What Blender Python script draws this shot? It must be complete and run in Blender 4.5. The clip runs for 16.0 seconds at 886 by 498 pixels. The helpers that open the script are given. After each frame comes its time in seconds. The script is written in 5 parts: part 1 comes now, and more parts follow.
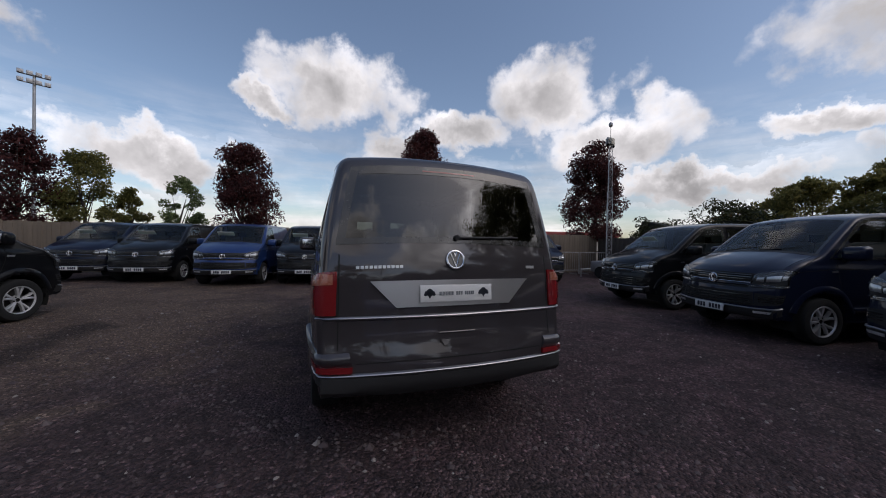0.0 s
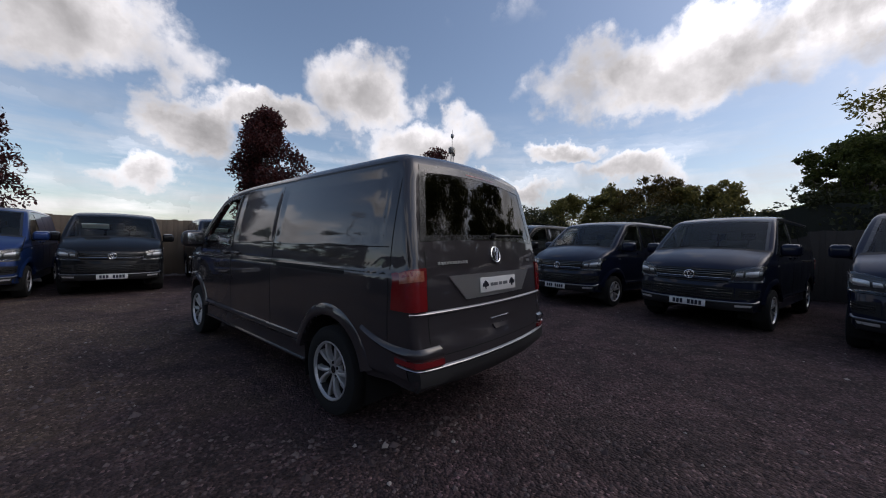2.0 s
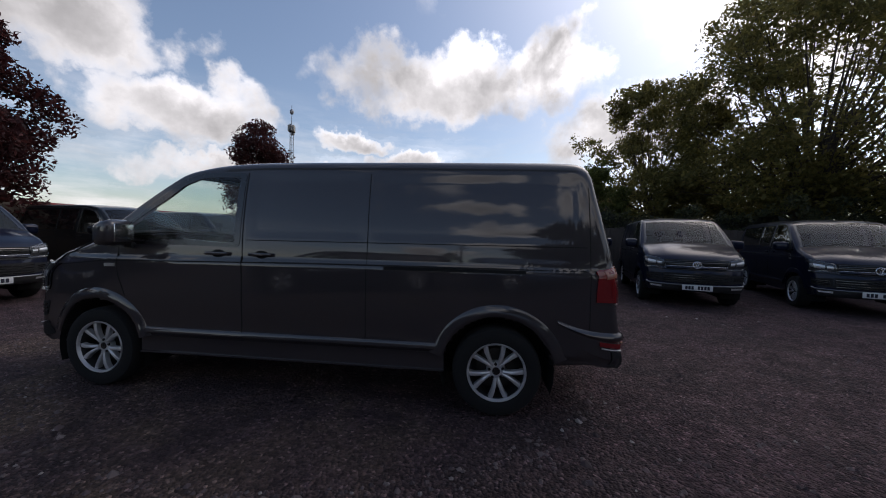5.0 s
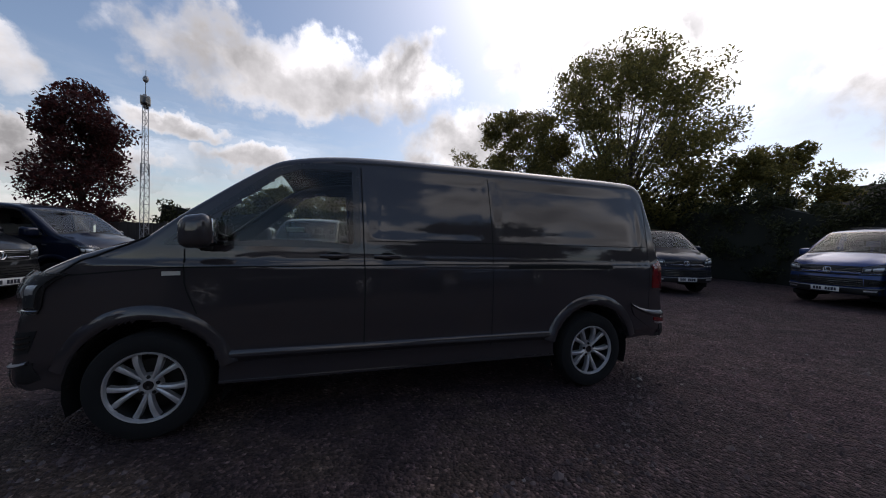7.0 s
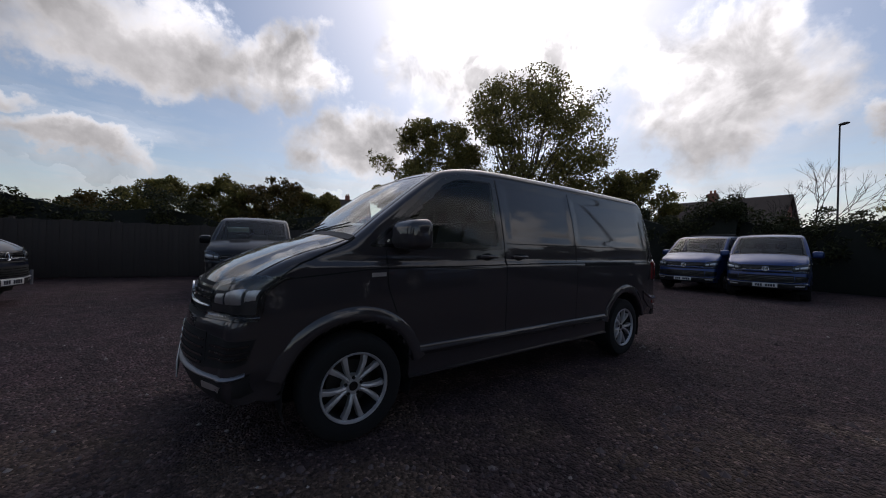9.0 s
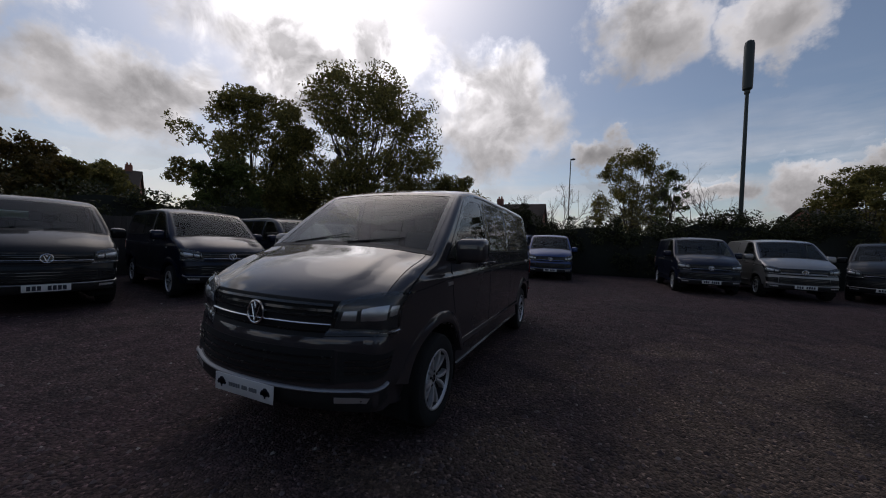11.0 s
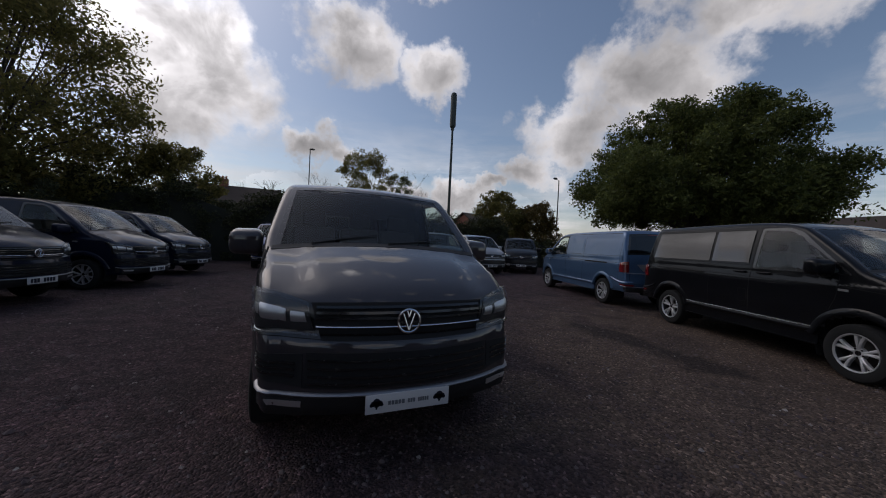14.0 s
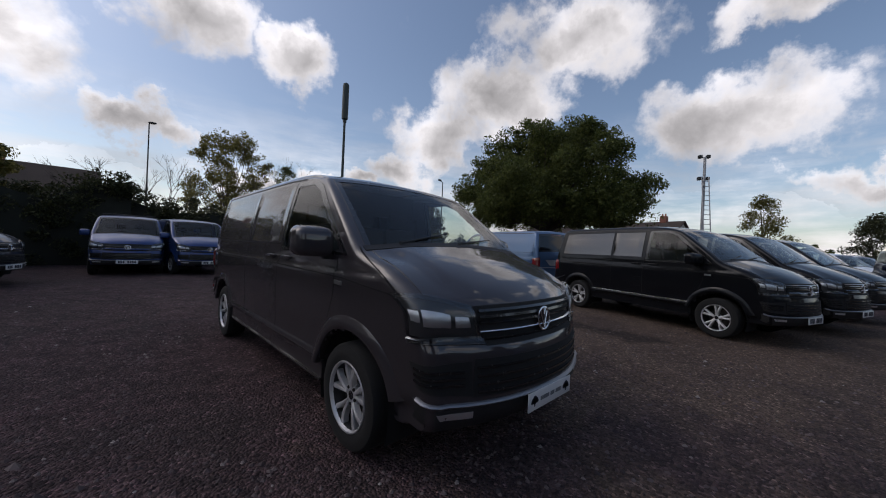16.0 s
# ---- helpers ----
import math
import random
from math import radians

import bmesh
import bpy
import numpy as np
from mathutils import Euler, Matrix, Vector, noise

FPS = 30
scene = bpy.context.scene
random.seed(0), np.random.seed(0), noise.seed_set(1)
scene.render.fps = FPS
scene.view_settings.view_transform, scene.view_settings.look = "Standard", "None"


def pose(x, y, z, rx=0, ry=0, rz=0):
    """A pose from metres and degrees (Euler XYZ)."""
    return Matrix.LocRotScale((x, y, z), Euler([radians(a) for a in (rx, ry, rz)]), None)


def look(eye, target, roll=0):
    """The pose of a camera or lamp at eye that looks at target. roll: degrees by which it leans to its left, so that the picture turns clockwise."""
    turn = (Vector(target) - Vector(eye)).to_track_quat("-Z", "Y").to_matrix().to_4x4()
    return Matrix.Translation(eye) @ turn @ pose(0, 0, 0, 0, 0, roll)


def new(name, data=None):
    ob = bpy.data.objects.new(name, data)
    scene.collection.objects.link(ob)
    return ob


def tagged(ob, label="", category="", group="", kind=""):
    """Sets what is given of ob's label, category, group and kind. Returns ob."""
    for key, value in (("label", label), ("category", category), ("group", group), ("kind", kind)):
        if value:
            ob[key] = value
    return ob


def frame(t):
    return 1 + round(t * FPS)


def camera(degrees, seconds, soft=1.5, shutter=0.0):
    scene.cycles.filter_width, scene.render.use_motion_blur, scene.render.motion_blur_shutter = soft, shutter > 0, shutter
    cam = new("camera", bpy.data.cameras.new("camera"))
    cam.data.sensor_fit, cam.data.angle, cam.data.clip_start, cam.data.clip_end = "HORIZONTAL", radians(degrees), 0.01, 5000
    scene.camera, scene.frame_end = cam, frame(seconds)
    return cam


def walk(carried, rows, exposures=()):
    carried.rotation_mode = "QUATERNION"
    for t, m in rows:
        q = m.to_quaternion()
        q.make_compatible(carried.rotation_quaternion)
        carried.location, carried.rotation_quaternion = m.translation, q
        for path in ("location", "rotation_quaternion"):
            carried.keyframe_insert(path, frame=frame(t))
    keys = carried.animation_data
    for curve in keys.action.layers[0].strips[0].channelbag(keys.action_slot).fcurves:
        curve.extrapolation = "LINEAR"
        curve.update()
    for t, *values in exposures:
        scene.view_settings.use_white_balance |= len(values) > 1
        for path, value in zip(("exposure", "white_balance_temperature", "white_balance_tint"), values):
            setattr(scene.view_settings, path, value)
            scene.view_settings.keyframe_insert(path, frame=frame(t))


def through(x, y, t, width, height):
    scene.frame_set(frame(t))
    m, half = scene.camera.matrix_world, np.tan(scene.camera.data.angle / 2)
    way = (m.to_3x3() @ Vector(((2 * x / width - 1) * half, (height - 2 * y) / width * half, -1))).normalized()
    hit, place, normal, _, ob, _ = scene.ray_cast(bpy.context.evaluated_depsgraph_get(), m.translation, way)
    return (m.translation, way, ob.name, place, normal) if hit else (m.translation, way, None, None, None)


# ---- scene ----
# Camera: carried round one van at head height on a wide lens.
cam = camera(105.0, 16.0, soft=1.05)
PATH = [
    (0, (-0.884, -2.052, 1.351), -20.13, -0.66, 1.00),
    (0.5, (-1.269, -1.958, 1.355), -28.41, -0.57, 0.98),
    (1, (-1.629, -1.773, 1.332), -35.92, -0.64, 0.95),
    (1.5, (-2.004, -1.585, 1.338), -42.12, -0.78, 0.97),
    (2, (-2.338, -1.327, 1.333), -49.72, -0.92, 1.11),
    (2.5, (-2.640, -1.025, 1.359), -57.41, -1.18, 1.21),
    (3, (-2.902, -0.652, 1.362), -62.82, -1.42, 1.19),
    (3.5, (-3.137, -0.232, 1.363), -66.19, -1.62, 1.19),
    (4, (-3.284, 0.212, 1.351), -72.10, -1.84, 1.14),
    (4.5, (-3.401, 0.698, 1.357), -76.32, -1.96, 1.16),
    (5, (-3.485, 1.143, 1.362), -83.73, -2.04, 1.32),
    (5.5, (-3.534, 1.625, 1.354), -91.30, -1.93, 1.44),
    (6, (-3.549, 2.155, 1.337), -97.76, -1.66, 1.49),
    (6.5, (-3.534, 2.710, 1.314), -103.11, -1.28, 1.47),
    (7, (-3.491, 3.268, 1.292), -107.38, -0.86, 1.43),
    (7.5, (-3.423, 3.808, 1.276), -110.57, -0.47, 1.36),
    (8, (-3.325, 4.311, 1.262), -113.89, -0.16, 1.31),
    (8.5, (-3.178, 4.780, 1.236), -120.44, 0.03, 1.31),
    (9, (-2.988, 5.223, 1.243), -125.64, -0.04, 1.43),
    (9.5, (-2.774, 5.650, 1.270), -131.79, -0.22, 1.61),
    (10, (-2.533, 6.056, 1.306), -139.41, -0.45, 1.81),
    (10.5, (-2.259, 6.433, 1.344), -147.88, -0.69, 2.02),
    (11, (-1.942, 6.772, 1.381), -156.60, -0.94, 2.21),
    (11.5, (-1.576, 7.065, 1.411), -164.95, -1.15, 2.38),
    (12, (-1.180, 7.307, 1.430), -173.07, -1.26, 2.50),
    (12.5, (-0.809, 7.478, 1.437), -182.46, -1.20, 2.59),
    (13, (-0.330, 7.500, 1.436), -190.06, -1.16, 2.61),
    (13.5, (0.129, 7.441, 1.424), -196.61, -0.93, 2.67),
    (14, (0.629, 7.263, 1.383), -202.48, -0.77, 2.77),
    (14.5, (1.067, 7.082, 1.353), -207.98, -0.52, 2.78),
    (15, (1.438, 6.860, 1.324), -212.87, -0.41, 2.73),
    (15.5, (1.761, 6.655, 1.333), -216.69, -0.27, 2.64),
    (16, (2.015, 6.369, 1.323), -224.05, -0.14, 2.55),
]
walk(cam, [(t, pose(*eye, 90 + pitch, -lean, yaw)) for t, eye, yaw, pitch, lean in PATH],
     [(t, stops, 6390, 14) for t, stops in ((0, 0.10), (2.5, 0.10), (5, 0.12), (7.5, -0.05), (9, -0.3), (11.5, -0.65), (12.5, -0.65), (13.5, -0.5), (14.5, -0.32), (15, -0.24), (16, 0.0))])

# Daylight: broken cloud, low sun in the south-east.
SUN_AZ, SUN_EL = radians(137), radians(46)      # clockwise from +y
sun_dir = Vector((math.sin(SUN_AZ) * math.cos(SUN_EL), math.cos(SUN_AZ) * math.cos(SUN_EL), math.sin(SUN_EL)))
scene.view_settings.exposure = 0.0
sun = new("sun", bpy.data.lights.new("sun", "SUN"))
sun.data.energy, sun.data.angle, sun.data.color = 0.15, radians(32.0), (1.0, 0.95, 0.88)
sun.matrix_world = look(sun_dir * 60, (0, 0, 0))


class Nodes:
    """A short way to write node trees."""

    def __init__(self, tree):
        self.tree = tree
        tree.nodes.clear()

    def add(self, kind, ins=(), operation="", clamp=False):
        node = self.tree.nodes.new(kind)
        if operation:
            node.operation = operation
        if clamp:
            node.use_clamp = True
        for key, value in dict(ins).items():
            self.put(node.inputs[key], value)
        return node

    def put(self, socket, value):
        if isinstance(value, bpy.types.NodeSocket):
            self.tree.links.new(value, socket)
        elif isinstance(value, bpy.types.Node):
            self.tree.links.new(value.outputs[0], socket)
        else:
            socket.default_value = value

    def math(self, op, a, b=0.0, c=0.0, clamp=False):
        return self.add("ShaderNodeMath", {0: a, 1: b, 2: c}, operation=op, clamp=clamp).outputs[0]

    def ramp(self, fac, stops):
        node = self.add("ShaderNodeValToRGB", {"Fac": fac})
        el = node.color_ramp.elements
        while len(el) < len(stops):
            el.new(0.5)
        for e, (p, c) in zip(el, stops):
            e.position, e.color = p, (*c, 1) if len(c) == 3 else c
        return node.outputs[0]

    def mix(self, fac, a, b, blend="MIX"):
        node = self.add("ShaderNodeMix")
        node.data_type, node.blend_type = "RGBA", blend
        self.put(node.inputs[0], fac), self.put(node.inputs[6], a), self.put(node.inputs[7], b)
        return node.outputs[2]

    def noise(self, vec, scale, detail=4.0, rough=0.5, distort=0.0):
        ins = {"Scale": scale, "Detail": detail, "Roughness": rough, "Distortion": distort}
        if vec is not None:
            ins["Vector"] = vec
        return self.add("ShaderNodeTexNoise", ins).outputs[0]


def grey(v):
    return (v, v, v)


CLOUD_BASE, CLOUD_GLOW, SKY_GAIN = 1.06, 2.5, 0.122
# Clouds, most as they stand: azimuth and elevation of the middle, half width, half height, in degrees.
CLOUDS = [
    (3, 23, 11.5, 6.5),
    (-7, 19.5, 5, 2),
    (37, 22.5, 10, 6.2),
    (47, 15.5, 12.5, 5),
    (22, 17, 10, 3.2),
    (-37, 22, 9, 4.2),
    (86, 24, 22, 5.8),
    (101, 26, 9, 4.5),
    (68, 15, 7.5, 2.2),
    (78, 11.5, 8.5, 2.8),
    (-20, 11, 13, 3),
    (56, 9, 16, 2.4),
    (14, 15, 6.5, 4.6),
    (8, 8, 5, 3),
    (112, 16.5, 13, 6),
    (136, 27, 21, 9.5),
    (165, 20, 12.5, 11),
    (-173, 29.5, 8, 6.5),
    (-161, 26, 7.5, 5),
    (-155, 8, 6, 2.6),
    (-165, 9, 5, 1.8),
    (-144, 12, 7, 4),
    (-136, 18, 9, 5.5),
    (-127, 24.5, 11, 6),
    (-116, 31, 13, 6),
    (-96, 18, 12.5, 5.8),
    (-90, 29, 11, 3.2),
    (-151, 10, 4.5, 1.8),
    (-84, 10, 9, 2.5),
    # three unseen high clouds, added for the rear window to reflect
    (178, 43, 14, 5),
    (-164, 40, 9, 4),
    (156, 41, 9, 4.5),
    (-178, 14, 5, 3),
]
world = bpy.data.worlds.new("sky")
scene.world = world
world.use_nodes = True
w = Nodes(world.node_tree)
gen = w.add("ShaderNodeTexCoord").outputs["Generated"]
nishita = w.add("ShaderNodeTexSky")
nishita.sky_type, nishita.sun_disc, nishita.sun_elevation, nishita.sun_rotation = "NISHITA", False, SUN_EL, SUN_AZ
nishita.air_density, nishita.dust_density, nishita.ozone_density = 1.0, 1.2, 1.2
sep = w.add("ShaderNodeSeparateXYZ", {0: gen})
puff = w.add("ShaderNodeTexNoise", {"Vector": gen, "Scale": 6.5, "Detail": 8.0, "Roughness": 0.6})
puff_sep = w.add("ShaderNodeSeparateXYZ", {0: puff.outputs["Color"]})
billow = w.add("ShaderNodeTexNoise", {"Vector": gen, "Scale": 12.0, "Detail": 8.0, "Roughness": 0.56})
azim = w.math("ARCTAN2", sep.outputs[0], sep.outputs[1])
elev = w.math("ARCSINE", sep.outputs[2])
elev_w = w.math("MULTIPLY_ADD", w.math("SUBTRACT", puff_sep.outputs[1], 0.5), 0.24, elev)
azim_w = w.math("MULTIPLY_ADD", w.math("SUBTRACT", puff_sep.outputs[0], 0.5), 0.30, azim)
cover, lean_sum, lean_w = None, 0.0, 0.001
for az, el, wide, high in CLOUDS:
    da = w.math("WRAP", w.math("SUBTRACT", azim_w, radians(az)), math.pi, -math.pi)
    da = w.math("DIVIDE", da, radians(wide))
    de = w.math("DIVIDE", w.math("SUBTRACT", elev_w, radians(el)), radians(high))
    # flat base, domed top
    d2 = w.math("ADD", w.math("MULTIPLY", da, da), w.math("MULTIPLY", de, de))
    one = w.math("SUBTRACT", 1.0, w.math("SQRT", d2))
    weight = w.math("ADD", one, 0.3, clamp=True)
    lean_sum, lean_w = w.math("MULTIPLY_ADD", weight, de, lean_sum), w.math("ADD", lean_w, weight)
    cover = one if cover is None else w.math("MAXIMUM", cover, one)
cover = w.math("ADD", cover, w.math("MULTIPLY", w.math("SUBTRACT", billow.outputs[0], 0.5), 0.95))
cover = w.math("ADD", cover, 0.06)
haze_band = w.noise(w.add("ShaderNodeMapping", {"Vector": gen, "Scale": (1.6, 1.6, 9.0)}), 2.4, 6.0, 0.6)
low = w.math("SUBTRACT", 1.0, w.math("DIVIDE", elev, radians(21)), clamp=True)
cover_low = w.math("MULTIPLY", w.math("MULTIPLY", w.math("SUBTRACT", haze_band, 0.38), 4.0, clamp=True), low)
mask = w.ramp(cover, [(0.0, grey(0)), (0.10, grey(0.14)), (0.28, grey(0.66)), (0.52, grey(1))])
mask = w.math("MAXIMUM", mask, w.math("MULTIPLY", cover_low, 0.85))
# the same broken cloud goes on overhead
over = w.noise(gen, 4.6, 9.0, 0.60, 0.3)
over = w.math("MULTIPLY", w.ramp(over, [(0.59, grey(0)), (0.71, grey(0.9))]), w.ramp(elev, [(0.56, grey(0)), (0.68, grey(1))]))
mask = w.math("MAXIMUM", mask, over)
# thick middles are grey against the light, rims are bright; all brighter towards the sun
dot = w.add("ShaderNodeVectorMath", {0: gen, 1: tuple(sun_dir)}, operation="DOT_PRODUCT").outputs["Value"]
glow = w.math("POWER", w.math("MAXIMUM", dot, 0.0), 9.0)
core = w.ramp(cover, [(0.08, grey(1.0)), (0.32, grey(0.93)), (0.62, grey(0.70)), (1.0, grey(0.52))])
# folds and hollows within each cloud
fold = w.noise(gen, 5.5, 7.0, 0.52, 0.3)
core = w.mix(1.0, core, w.ramp(fold, [(0.36, grey(0.60)), (0.49, grey(0.86)), (0.62, grey(1.10))]), "MULTIPLY")
lean = w.math("DIVIDE", lean_sum, lean_w)
# sunlight breaks through the thin places
flare = w.ramp(w.noise(gen, 7.5, 7.0, 0.56, 0.4), [(0.40, grey(0.12)), (0.52, grey(0.8)), (0.63, grey(2.2))])
lit = w.math("MULTIPLY_ADD", w.math("MULTIPLY", glow, flare), CLOUD_GLOW, CLOUD_BASE)
lit = w.math("MULTIPLY", lit, w.math("MULTIPLY_ADD", lean, 0.22, 0.98))
cloud_col = w.mix(1.0, w.mix(1.0, w.add("ShaderNodeCombineColor", {0: lit, 1: lit, 2: lit}).outputs[0], core, "MULTIPLY"), (1.0, 0.975, 0.965, 1), "MULTIPLY")
sky_col = w.mix(1.0, nishita.outputs[0], (SKY_GAIN * 1.06, SKY_GAIN * 1.02, SKY_GAIN * 0.96, 1), "MULTIPLY")
veil = w.math("MULTIPLY", w.math("POWER", w.math("MAXIMUM", dot, 0.0), 11.0), 0.7)
sky_col = w.mix(1.0, sky_col, w.add("ShaderNodeCombineColor", {0: veil, 1: veil, 2: veil}).outputs[0], "ADD")
bg = w.add("ShaderNodeBackground", {"Color": w.mix(mask, sky_col, cloud_col), "Strength": 1.0})
w.add("ShaderNodeOutputWorld", {"Surface": bg})

# ---- materials ----
def material(name):
    mat = bpy.data.materials.new(name)
    mat.use_nodes = True
    return mat, Nodes(mat.node_tree)


def surface(n, ins, bump=None, strength=0.3, distance=0.01):
    if bump is not None:
        ins = dict(ins)
        ins["Normal"] = n.add("ShaderNodeBump", {"Height": bump, "Strength": strength, "Distance": distance})
    shader = n.add("ShaderNodeBsdfPrincipled", ins)
    n.add("ShaderNodeOutputMaterial", {"Surface": shader})
    return shader


def place_vec(n):
    return n.add("ShaderNodeNewGeometry").outputs["Position"]


def local_vec(n):
    return n.add("ShaderNodeTexCoord").outputs["Object"]


def paint(name, colour, metallic=0.55, rough=0.32, ior=1.45, lacquer=1.0, sheen=0.35):
    """Car paint: a metallic coat with flake, a little road film low down in patches, and clear lacquer."""
    mat, n = material(name)
    vec = local_vec(n)
    flake = n.noise(vec, 900.0, 1.0)
    film = n.ramp(n.noise(vec, 2.3, 5.0, 0.6), [(0.35, grey(0)), (0.75, grey(1))])
    base = n.mix(n.math("MULTIPLY", flake, 0.35), (*colour, 1), (*[min(1, c * 1.7 + 0.01) for c in colour], 1))
    base = n.mix(n.math("MULTIPLY", film, 0.025), base, (0.10, 0.09, 0.08, 1))
    rgh = n.math("MULTIPLY_ADD", film, 0.08, rough)
    surface(n, {"Base Color": base, "Metallic": metallic, "Roughness": rgh, "Coat Weight": lacquer, "Coat Roughness": n.math("MULTIPLY_ADD", film, 0.03, 0.03), "Coat IOR": ior, "Specular IOR Level": sheen})
    return mat


def plain(name, colour, rough=0.5, metallic=0.0, coat=0.0, vary=0.15, scale=30.0, bump=0.0):
    mat, n = material(name)
    vec = local_vec(n)
    spots = n.noise(vec, scale, 5.0, 0.6)
    wear = n.noise(vec, scale / 12, 3.0)
    base = n.mix(n.math("MULTIPLY", spots, vary), (*colour, 1), (*[min(1, c * 1.8 + 0.02) for c in colour], 1))
    base = n.mix(n.math("MULTIPLY", wear, vary), base, (*[c * 0.55 for c in colour], 1))
    surface(n, {"Base Color": base, "Roughness": n.math("MULTIPLY_ADD", spots, 0.15, rough), "Metallic": metallic, "Coat Weight": coat}, spots if bump else None, bump, 0.003)
    return mat


def glass(name, tint, density=0.0):
    """Window glass: a clear or tinted pane with a real gloss."""
    mat, n = material(name)
    clear = n.add("ShaderNodeBsdfTransparent", {"Color": (*tint, 1)})
    smear = n.noise(local_vec(n), 7.0, 4.0)
    gloss = n.add("ShaderNodeBsdfGlossy", {"Color": (1, 1, 1, 1), "Roughness": n.math("MULTIPLY", smear, 0.012)})
    facing = n.add("ShaderNodeLayerWeight", {"Blend": 0.5}).outputs["Facing"]
    fac = n.math("MULTIPLY_ADD", n.math("POWER", facing, 5.0), 0.9, 0.04 + density, clamp=True)
    mixed = n.add("ShaderNodeMixShader", {0: fac, 1: clear, 2: gloss})
    n.add("ShaderNodeOutputMaterial", {"Surface": mixed})
    return mat


GREY = paint("grey_paint", (0.033, 0.029, 0.032), 0.12, 0.38, 1.62, 1.0, 0.06)
BLACK = paint("black_paint", (0.003, 0.0035, 0.005), 0.0, 0.3, 1.36, 0.7, 0.05)
NIGHT = paint("night_blue_paint", (0.004, 0.007, 0.021), 0.2, 0.3, 1.36, 0.75, 0.06)
BLUE = paint("blue_paint", (0.010, 0.032, 0.125), 0.4, 0.32, 1.4, 0.8)
SKYBLUE = paint("light_blue_paint", (0.055, 0.11, 0.205), 0.45, 0.34)
SILVER = paint("silver_paint", (0.24, 0.235, 0.23), 0.55, 0.36)
WHITE = paint("white_paint", (0.75, 0.75, 0.74), 0.0, 0.35)
RUBBER = plain("tyre_rubber", (0.006, 0.006, 0.006), 0.85, bump=0.3, scale=60)
TRIM = plain("black_plastic", (0.012, 0.012, 0.013), 0.55, bump=0.2, scale=120)
GLOSSTRIM = plain("gloss_black_plastic", (0.008, 0.008, 0.009), 0.18, coat=0.6)
LINER = plain("wheel_well_felt", (0.006, 0.006, 0.006), 0.95)
ALLOY = plain("alloy_rim", (0.62, 0.62, 0.63), 0.36, 0.7, vary=0.2)
STEEL = plain("brake_steel", (0.07, 0.066, 0.062), 0.5, 0.8)
BARREL = plain("rim_barrel", (0.05, 0.05, 0.052), 0.5, 0.7)
CHROME = plain("chrome", (0.72, 0.72, 0.73), 0.12, 1.0, vary=0.05)
SATIN = plain("satin_aluminium", (0.55, 0.55, 0.56), 0.28, 1.0, vary=0.08)
STRIP = plain("dull_chrome_strip", (0.36, 0.36, 0.37), 0.24, 1.0, vary=0.12)
SATIN_DARK = plain("dull_satin_metal", (0.26, 0.26, 0.27), 0.34, 1.0, vary=0.1)
LENS = plain("lamp_reflector", (0.86, 0.86, 0.88), 0.40, 1.0, coat=1.0, vary=1.0, scale=22, bump=0.9)
REDLENS = plain("red_lens", (0.17, 0.006, 0.008), 0.14, coat=1.0, vary=0.3, scale=40)
AMBER = plain("amber_lens", (0.30, 0.10, 0.06), 0.2, coat=1.0, vary=0.2)
PLATE = plain("plate_white", (0.66, 0.66, 0.65), 0.4, coat=0.3, vary=0.04)
INK = plain("plate_ink", (0.012, 0.016, 0.03), 0.5, vary=0.05)
INK_SOFT = plain("plate_ink_grey", (0.16, 0.17, 0.18), 0.5, vary=0.05)
SEAT = plain("seat_cloth", (0.035, 0.035, 0.038), 0.9, bump=0.4, scale=200)
DASH = plain("dashboard_plastic", (0.02, 0.02, 0.021), 0.6)
CARD = plain("price_card", (0.62, 0.66, 0.64), 0.6, vary=0.06)
CARD_GREEN = plain("price_card_green", (0.05, 0.30, 0.25), 0.6, vary=0.06)
PANE = glass("clear_glass", (0.82, 0.88, 0.85), 0.0)
LAMPGLASS = glass("lamp_glass", (0.9, 0.92, 0.93), 0.02)
PRIVACY = glass("privacy_glass", (0.10, 0.10, 0.11), 0.02)
TINTED = glass("tinted_glass", (0.07, 0.078, 0.078), 0.025)
# for flat grille patches: the shade of the recess is in the colour
GRILLE = plain("grille_shade", (0.0035, 0.0035, 0.004), 0.75, bump=0.4, scale=90)


# ---- mesh helpers ----
def to_mesh(bm, name, smooth=True, sharp=38.0):
    bmesh.ops.recalc_face_normals(bm, faces=bm.faces) if name != "body_shell" else None
    me = bpy.data.meshes.new(name)
    limit = radians(sharp)
    for e in bm.edges:
        if len(e.link_faces) == 2 and e.calc_face_angle(0) > limit:
            e.smooth = False
    for f in bm.faces:
        f.smooth = smooth
    bm.to_mesh(me)
    bm.free()
    return me


def part(name, bm, mat, parent=None, label="", at=None, smooth=True, sharp=38.0):
    me = bm if isinstance(bm, bpy.types.Mesh) else to_mesh(bm, name, smooth, sharp)
    if not me.materials:
        for m in (mat if isinstance(mat, (list, tuple)) else [mat]):
            me.materials.append(m)
    ob = new(name, me)
    if parent:
        ob.parent = parent
    if at is not None:
        ob.matrix_basis = at
    return tagged(ob, label)


def thing(name, label, category, group="", at=None, kind=""):
    ob = new(name)
    ob.empty_display_size = 0.3
    if at is not None:
        ob.matrix_basis = at
    return tagged(ob, label, category, group, kind)


